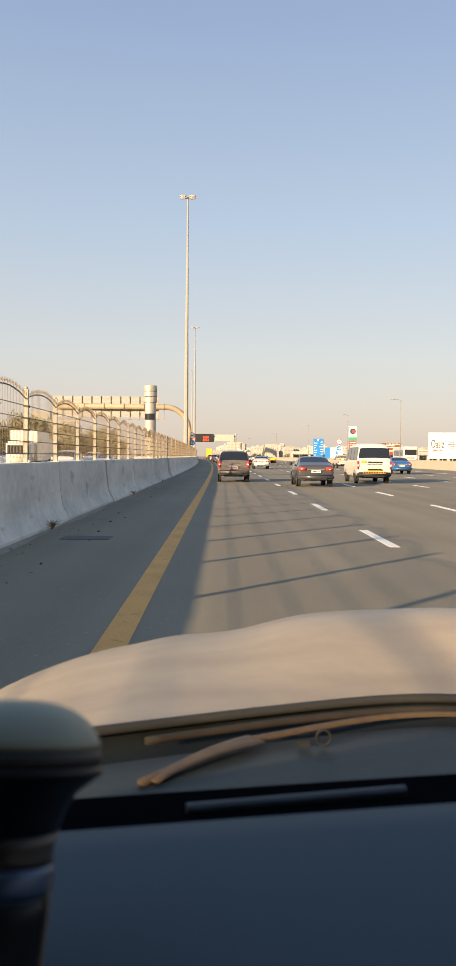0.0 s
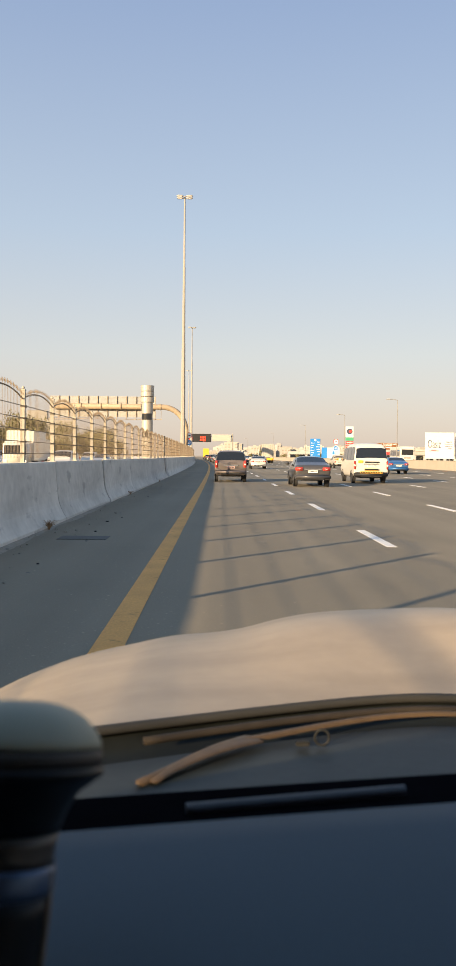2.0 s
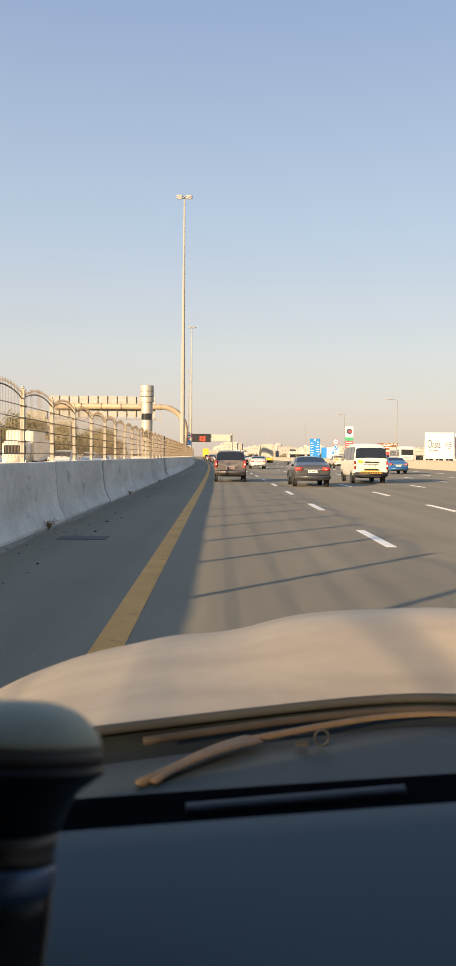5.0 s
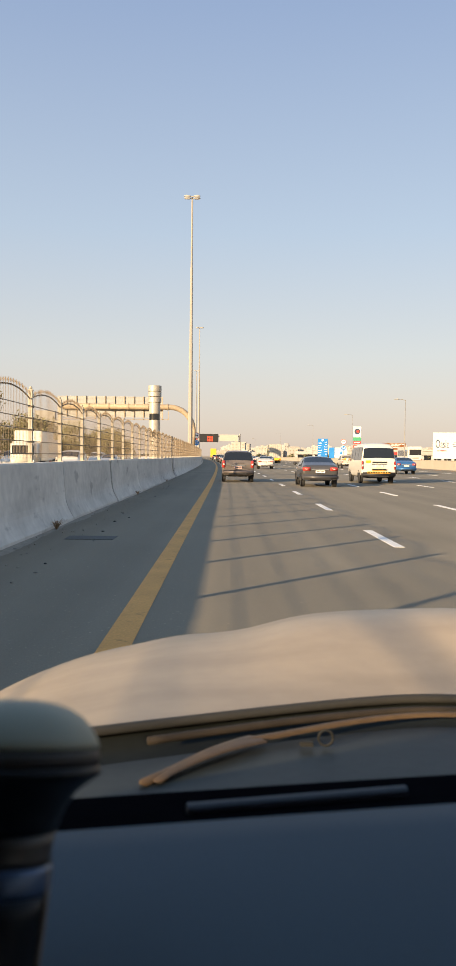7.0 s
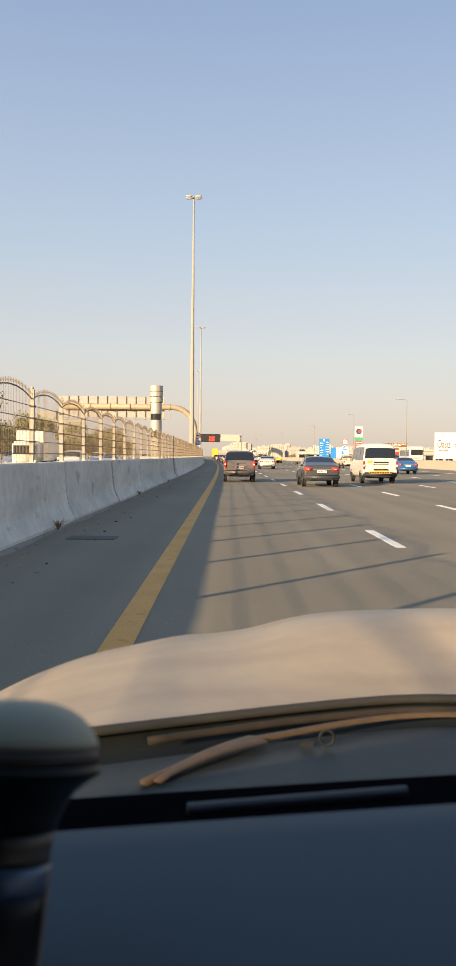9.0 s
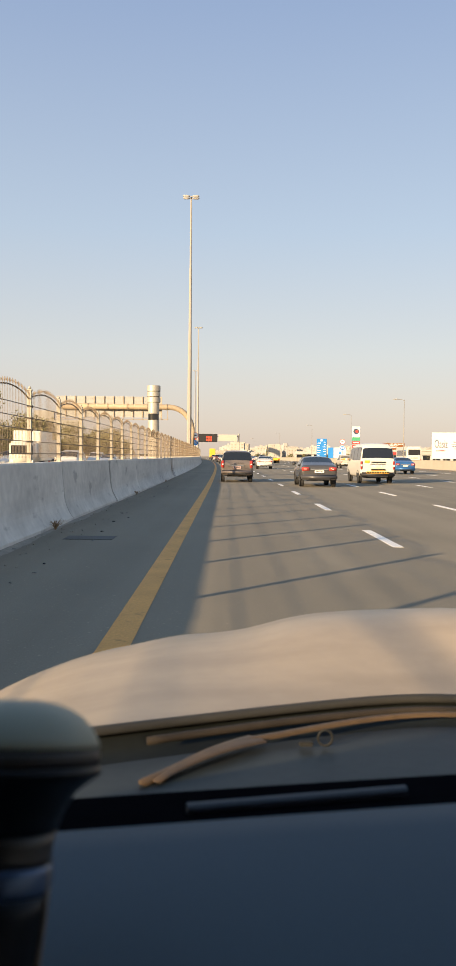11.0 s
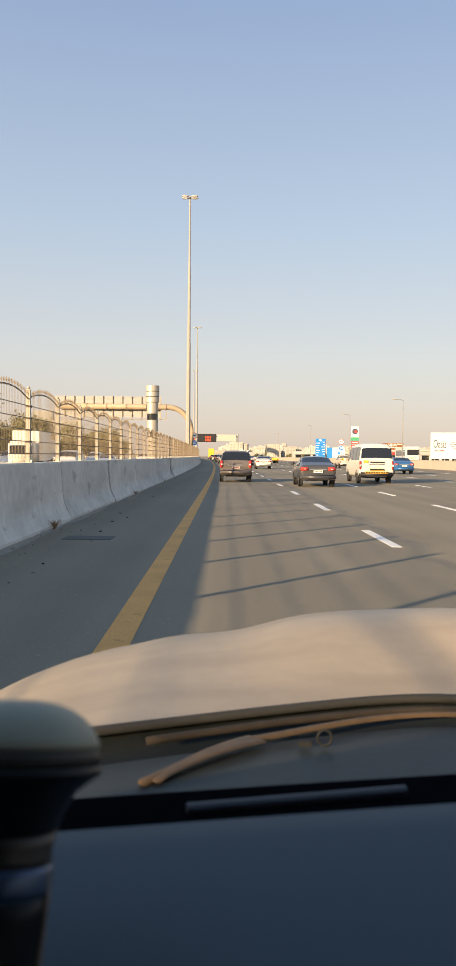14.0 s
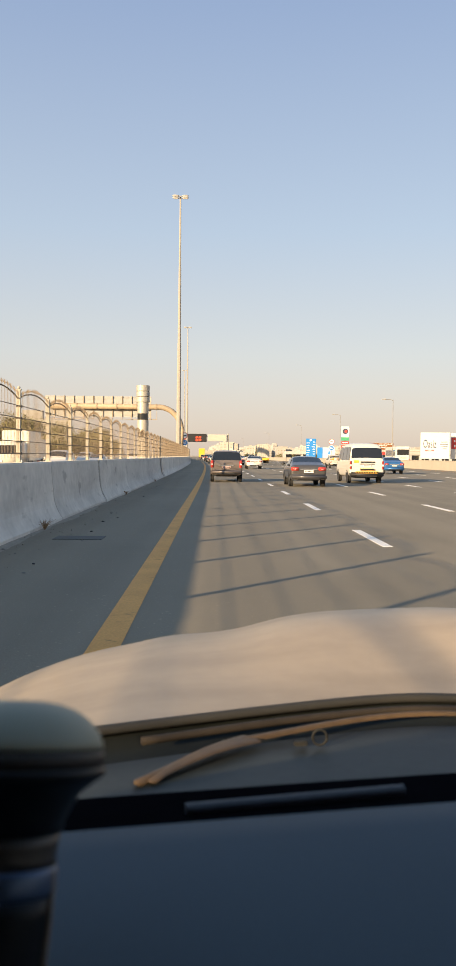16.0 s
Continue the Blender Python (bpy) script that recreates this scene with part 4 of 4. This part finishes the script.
# ---------- litter on the shoulder ----------
random.seed(5)
GRIT = mat("grit", (.20, .19, .17), .9)
for k in range(26):
    y = random.uniform(9, 40)
    bm = B()
    bmesh.ops.create_icosphere(bm, subdivisions=1, radius=random.uniform(.008, .028))
    bmesh.ops.scale(bm, vec=(random.uniform(.8, 1.8), random.uniform(.6, 1.2), .45), verts=bm.verts)
    p = part("stone", bm, GRIT if k % 3 else BLACK, at=pose(KERB_L + random.uniform(.08, 1.1) + bend(y), y, .012, 0, 0, random.uniform(0, 180)))
    tagged(p, "small stone or scrap of litter on the shoulder", "litter", group="shoulder litter")
GRATE = mat("dark_cast_iron", (.098, .094, .088), .8, vary=.2)
grate = thing("drain_cover", "dark rectangular drain cover set in the shoulder", "drain cover", pose(-2.35, 14.2, 0))
part("frame", soft_box(-.42, -.3, -.01, .42, .3, .008, .003), GRATE, grate)
for k in range(7):
    part("bar", soft_box(-.38 + .11 * k, -.27, .004, -.33 + .11 * k, .27, .011, .002), GRATE, grate)

# ---------- sand and dry weeds along the barrier's foot ----------
DRIFT = mat("grey_blown_sand", (.27, .24, .195), .95, scale=2.5, vary=.3, fine=30, bump=.4)
random.seed(21)
bm = B()
rows, w = [], .12
for k in range(420):
    y = -4 + k * .25
    w = min(.20, max(.02, w + random.uniform(-.04, .04)))
    h = .012 + .07 * w
    rows.append([road_at(KERB_L - .03 + w * u, y) @ Vector((0, random.uniform(-.05, .05), .004 + h * (1 - u) ** 1.6)) for u in (0, .35, .7, 1.0)])
drift = [[bm.verts.new(p) for p in q] for q in rows]
for a, b in zip(drift, drift[1:]):
    for j in range(3):
        bm.faces.new((a[j], a[j + 1], b[j + 1], b[j]))
tagged(part("sand_drift", bm, DRIFT, smooth=True), "thin blown sand along the foot of the barrier", "sand", kind="stuff")
bm = B()
for k in range(260):
    y, u, q = random.uniform(3, 60), random.random() ** 2 * .7, random.uniform(.006, .02)
    bmesh.ops.create_icosphere(bm, subdivisions=1, radius=q, matrix=road_at(KERB_L + .05 + u, y, q * .5) @ pose(0, 0, 0, random.uniform(0, 90), random.uniform(0, 90), 0))
tagged(part("gravel", bm, mat("pale_gravel", (.30, .27, .22), .9, vary=.3)), "loose pale gravel along the barrier's foot", "gravel", kind="stuff")
DRYGRASS = mat("dry_grass", (.30, .19, .10), .9, vary=.3)
for y, n, hgt in ((15.6, 60, .26), (29.8, 36, .22), (44.4, 30, .20)):
    bm = B()
    for k in range(n):
        a, lean, hh = random.uniform(0, math.tau), random.uniform(.1, .9), hgt * random.uniform(.5, 1)
        d = Vector((math.cos(a), math.sin(a), 0)) * lean * hh
        tube(bm, [(0, 0, 0), tuple(d * .4 + Vector((0, 0, hh * .6))), tuple(d + Vector((0, 0, hh * random.uniform(.6, 1))))], [.005, .004, .001], 3, cap=False)
    t = thing("weed", "dry brown weed tuft at the barrier's foot", "plant", road_at(KERB_L + .07, y), group="weeds at the barrier")
    tagged(part("blades", bm, DRYGRASS, t), kind="stuff")

# ---------- the car the view is from ----------
CX = 0.42                       # its centre line
HOODPAINT = mat("champagne_car_paint", (0.352, 0.284, 0.206), 0.45, metal=0.0, scale=3, vary=0.06, fine=25, coat=0.05)
HOODPAINT.node_tree.nodes["Principled BSDF"].inputs["Specular IOR Level"].default_value = 0.3
overlay(HOODPAINT, 5.0, (0.35, 1.6, 1), 0.42, 0.68, 1.05, 0.88, 5.0, 8.0)    # streaks of dust and of faint reflections, both put into the colour
DASH = mat("dark_blue_dashboard", (0.038, 0.061, 0.080), 0.8, scale=3, vary=0.12, fine=400, bump=0.02)
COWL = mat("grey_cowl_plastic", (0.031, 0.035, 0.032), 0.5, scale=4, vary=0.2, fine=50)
# shade behind the bonnet is put into this darker cowl colour
RECESS_SHADE = mat("shade_toned_cowl_plastic", (0.0105, 0.0125, 0.0115), 0.6, scale=4, vary=0.2, fine=50)
PANE = mat("clear_window_glass", (.9, .93, .92), .02, vary=.01)
PANE.node_tree.nodes["Principled BSDF"].inputs["Transmission Weight"].default_value = 1.0
TROUGH = mat("matt_black_trim", (0.004, 0.004, 0.005), 0.95, scale=4, vary=0.2)
for m in (TROUGH, RECESS_SHADE, COWL):
    m.node_tree.nodes["Principled BSDF"].inputs["Specular IOR Level"].default_value = 0.0 if m is TROUGH else 0.25
own = thing("car", "champagne car with dark blue dashboard, seen from inside", "car")


def hood_back(x):
    return 1.665 - 0.42 * math.hypot(x - CX, 0.15)


def hood_z(x, y):
    d = abs(x - CX)
    e = abs(x - CX - 0.16)
    k = 1 / (1 + math.exp((e - 0.47) / 0.065))          # raised middle, flat towards the windscreen
    g = min(1.0, max(0.0, (y - hood_back(x)) / 0.5))
    g = .45 * g * g * (3 - 2 * g) + .55 * (1 - (1 - g) ** 2)
    z = 0.985 - 0.52 * max(0, d - .50) ** 2 + g * (0.064 * k + 0.018 * (1 - min(1, e / 0.5)) + 0.006)
    u = min(1.0, max(0.0, (d - .50) / .18))
    z -= .014 * g * u * u * (3 - 2 * u)                 # shoulders fall away in front
    f = max(0.0, y - 1.9)
    return z - 0.30 * f * f - 0.9 * max(0, f - .35) ** 2


def sheet_of(rows):
    """A skin through rows of points."""
    bm = B()
    g = [[bm.verts.new(p) for p in r] for r in rows]
    for a, b in zip(g, g[1:]):
        for j in range(len(a) - 1):
            bm.faces.new((a[j], b[j], b[j + 1], a[j + 1]))
    return bm


rows = []
for i in range(61):
    x = CX - 1.02 + 2.04 * i / 60
    y0, front = hood_back(x), 2.62 - 0.40 * abs((x - CX) / 0.97) ** 3
    rows.append([(x, y0 + (front - y0) * j / 36, hood_z(x, y0 + (front - y0) * j / 36)) for j in range(37)])
hood = part("bonnet", sheet_of(rows), HOODPAINT, own, "champagne painted bonnet with a raised middle", True)
so = hood.modifiers.new("thick", "SOLIDIFY")
so.thickness, so.offset, so.use_rim = 0.004, -1, False
bm = B()
tube(bm, [(CX - .88 + 1.76 * i / 40, hood_back(CX - .88 + 1.76 * i / 40) - .003, .9765) for i in range(41)], .009, 8)
part("bonnet_seal", bm, mat("grey_rubber_seal", (.028, .027, .024), .8), own, "black rubber seal", True)
XS = [CX - 0.86 + 1.72 * i / 36 for i in range(37)]
# channel in the darker tone that stands in for shade
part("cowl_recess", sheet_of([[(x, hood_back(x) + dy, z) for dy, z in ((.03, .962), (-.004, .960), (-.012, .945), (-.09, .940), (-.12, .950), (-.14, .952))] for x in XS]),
     RECESS_SHADE, own, "plastic channel behind the bonnet, coloured dark for shade", True)
part("cowl", sheet_of([[(x, hood_back(x) + dy, z) for dy, z in ((-.115, .945), (-.12, .957), (-.13, .962), (-.25, .968), (-.36, .974), (-.45, .978), (-.60, .98))] for x in XS]),
     COWL, own, "grey plastic cowl under the windscreen", True)


# wiper at rest along the bonnet's edge
# tan of the sunlit wiper is put into the base colour
WIPER = mat("sunlit_tan_wiper_plastic", (.098, .062, .031), .6, scale=30, vary=.2)


def beam(pts, widths, h):
    """A flat bar along points, with a rounded back."""
    pts = [Vector(p) for p in pts]
    rows = []
    for k, p in enumerate(pts):
        a, b = pts[max(0, k - 1)], pts[min(len(pts) - 1, k + 1)]
        n = Vector((-(b - a).y, (b - a).x, 0)).normalized()
        w = widths[0] + (widths[1] - widths[0]) * k / (len(pts) - 1)
        rows.append([p + n * (w * c) + Vector((0, 0, h * d)) for c, d in ((-1, -1), (-1, .3), (-.5, 1), (.5, 1), (1, .3), (1, -1), (-1, -1))])
    mid = sum(rows[0], Vector()) / 7 - (pts[1] - pts[0]).normalized() * .004
    return sheet_of([[mid.copy() for _ in range(7)]] + rows)


def blade_y(x):
    return hood_back(x) - .092 - .055 / (1 + math.exp((x - .14) / .07)) - 1.1 * max(0, .02 - x) ** 1.15


blade = part("wiper", beam([(-.115 + .70 * i / 28, blade_y(-.115 + .70 * i / 28), .974) for i in range(29)], (.007, .004), .004), WIPER, own, "wiper blade coloured tan as if sunlit", True)
# arm made broad and flat to stand in for a sun patch
part("wiper_arm_patch", beam([(-.095 + .155 * u, 1.182 + .185 * u ** .85, .974 + .006 * math.sin(3.14 * u)) for u in (i / 12 for i in range(13))], (.007, .021), .0022), WIPER, blade, "wiper arm widened to stand in for a sunlit patch", True)
bm = B()
tube(bm, [(-.125 + 1.2 * i / 40, hood_back(-.125 + 1.2 * i / 40) - .055 - .012 * max(0, 1 - i / 8), .970) for i in range(41)], .007, 8)
part("cowl_lip", bm, mat("brown_lip_rubber", (.024, .017, .0105), .85, scale=25, vary=.25), own, "brown rubber lip", True)


# made-up ring and bar standing in for an unidentified mark on the cowl
RINGMARK = mat("grey_ring_mark", (.009, .0095, .009), .8, vary=.1)
bm = B()
tube(bm, [(.172 + .012 * math.cos(a), 1.345, .984 + .013 * math.sin(a)) for a in [math.tau * k / 20 for k in range(21)]], .0022, 8)
ring_mark = part("washer_nozzle", bm, RINGMARK, own, "grey ring standing in for an unidentified mark", True)
part("mark_bar", soft_box(.128, 1.339, .970, .152, 1.351, .978, .002), RINGMARK, ring_mark)


# dashboard top, its dark trough and the vent
def dash_far(x):
    return 0.760 - 0.19 * math.hypot(x - CX, 0.10)


part("dashboard_face", sheet_of([[(x, y, z) for y, z in ((.20, .40), (.17, .75), (.15, 1.0), (.17, 1.06))] for x in XS]), DASH, own, smooth=True)
dash_ob = part("dashboard", sheet_of([[(x, y, z) for y, z in ((.17, 1.06), (.20, 1.11), (.26, 1.142), (.36, 1.153), (.50, 1.157), (dash_far(x) - .06, 1.155), (dash_far(x) - .012, 1.150), (dash_far(x), 1.141))]
               for x in XS]), DASH, own, "dark blue soft dashboard top", True)
part("trough", sheet_of([[(x, dash_far(x) + dy, z) for dy, z in ((-.008, 1.143), (.004, 1.130), (.06, 1.122), (.11, 1.112), (.165, 1.103), (.18, 1.08), (.22, .98))] for x in XS]),
     TROUGH, dash_ob, "black strip under the windscreen", True)
bm = B()
tube(bm, [(-.030 + .211 * i / 12, .741 + .046 * i / 12, 1.1265) for i in range(13)], .0048, 8)
part("vent_bar", bm, mat("grey_vent_plastic", (.042, .046, .054), .5), dash_ob, "grey vent bar")

# unseen shell that closes the car and shades the dashboard: sides, glass, roof, tail
for s in (-1, 1):
    x0, x1 = sorted((CX + s * .88, CX + s * .97))
    part("door", soft_box(x0, -2.2, .35, x1, .95, 1.06, .02), HOODPAINT, own)
    # opaque left pane blocks the sun; clear right pane lets sky light in
    pane = part("side_window", soft_box(CX + s * .84 - .01, -2.1, 1.06, CX + s * .84 + .01, .10, 1.62, .004), GLASS if s < 0 else PANE, own)
    pane.visible_shadow = s < 0
    if s < 0:
        # unseen left pillar, raked so its shadow misses the bonnet
        bm = B()
        tube(bm, [(CX - .84, .82, 1.02), (CX - .82, .26, 1.36), (CX - .80, -.20, 1.66)], .055, 8)
        part("windscreen_pillar", bm, BLACK, own, smooth=True)
        # two unseen panels added to keep low sun off the dashboard and vent
        part("sun_block_frame", soft_box(CX + s * .84 - .02, .09, 1.06, CX + s * .84 + .02, .24, 1.62, .01), BLACK, own)
        part("sun_block_panel", soft_box(CX + s * .84 - .02, .245, 1.06, CX + s * .84 + .02, .46, 1.315, .01), BLACK, own)
    else:
        bm = B()
        tube(bm, [(CX + .84, 1.00, 1.02), (CX + .82, .64, 1.36), (CX + .79, .22, 1.68)], .03, 8)
        part("windscreen_pillar", bm, BLACK, own, smooth=True)
    x0, x1 = sorted((CX + s * .82, CX + s * .98))
    part("wing", soft_box(x0, .95, .45, x1, 2.1, .845, .05), HOODPAINT, own)
    for y in (1.75, -1.2):
        wheel(own, CX + s * .97, y, .36, .22)
part("roof", soft_box(CX - .84, -2.3, 1.66, CX + .84, .26, 1.76, .048), HOODPAINT, own, smooth=True)
for s in (-1, 1):
    part("headlamp", soft_box(CX + s * .66 - .16, 2.30, .60, CX + s * .66 + .16, 2.50, .74, .05), CLEAR, own, smooth=True)
tail = part("tailgate", soft_box(CX - .90, -2.4, .4, CX + .90, -2.2, 1.70, .05), HOODPAINT, own)
part("rear_window", soft_box(CX - .70, -2.42, 1.10, CX + .70, -2.39, 1.56, .01), GLASS, tail)
for s in (-1, 1):
    part("tail_lamp", soft_box(CX + s * .80 - .08, -2.43, .86, CX + s * .80 + .08, -2.36, 1.16, .02), RED, own)
    part("wing_mirror", soft_box(CX + s * 1.08 - .11, .38, 1.04, CX + s * 1.08 + .11, .50, 1.20, .03), HOODPAINT, own, smooth=True)
    part("door_handle", soft_box(CX + s * .985 - .02, -.55, .90, CX + s * .985 + .02, -.35, .94, .01), CHROME, own)
part("floor_pan", soft_box(CX - .88, -2.3, .25, CX + .88, 1.0, .36, .02), BLACK, own)
part("bulkhead", soft_box(CX - .85, .9, .36, CX + .85, .95, .94, .01), BLACK, own)
part("nose", soft_box(CX - .86, 2.05, .33, CX + .86, 2.56, .64, .12), HOODPAINT, own, smooth=True)

# ---------- turned ornament on the dashboard ----------
orn = thing("dashboard_ornament", "leaning round black stand with a dull silver domed cap", "ornament", pose(-.119, .421, 1.1565, -18))
SILVERCAP = mat("brushed_silver_cap", (.25, .25, .185), .55, metal=.0, vary=.08)
GLOSSBLACK = mat("satin_black_stand", (.006, .008, .011), .4)
GLOSSBLACK.node_tree.nodes["Principled BSDF"].inputs["Specular IOR Level"].default_value = 0.2
bm = B()
lathe(bm, [(.003, .1590), (.015, .1585), (.025, .1568), (.034, .1535), (.041, .1490), (.0465, .1430), (.0496, .1375), (.0508, .1335), (.0503, .1325), (.004, .1325)], 56)
part("cap", bm, SILVERCAP, orn, "dull silver domed cap", True)
bm = B()
lathe(bm, [(.03, .1320), (.0502, .1318), (.0512, .1290), (.0512, .1230)], 56)
part("rim", bm, mat("dark_bronze_rim", (.022, .018, .015), .6, vary=.1), orn, "dark bronze rim", True)
bm = B()
lathe(bm, [(.0512, .1230), (.0525, .1205), (.0515, .1180), (.047, .1150), (.039, .1090), (.0345, .1020), (.0315, .0960), (.0290, .0880)], 56)
part("cup", bm, GLOSSBLACK, orn, smooth=True)
bm = B()
lathe(bm, [(.0290, .0880), (.0280, .0820), (.0272, .0760), (.0278, .0720)], 48)
part("neck", bm, mat("brown_smoked_collar", (.030, .027, .024), .45), orn, "smoky brown collar", True)
# blue highlight on the stem, built as a coloured band
bm = B()
lathe(bm, [(.0278, .0720), (.0286, .0690), (.0286, .0610), (.0276, .0570)], 48)
part("ring", bm, mat("blue_highlight_band", (.06, .10, .18), .35, metal=.4), orn, "blue band painted as a highlight", True)
# bright edge of the stem, modelled as a thin tan strip
bm = B()
tube(bm, [(.0274, -.006, .0700), (.0270, -.006, .0480), (.0252, -.006, .0250), (.0236, -.006, 0), (.0232, -.006, -.0100)], .0016, 8)
part("edge_highlight", bm, mat("tan_edge_highlight", (.16, .12, .085), .5), orn, "thin tan line painted as an edge highlight", True)
bm = B()
lathe(bm, [(.0276, .0570), (.0270, .0480), (.0252, .0250), (.0236, 0), (.0232, -.0080), (.0232, -.0160)], 48)
part("stem", bm, GLOSSBLACK, orn, smooth=True)
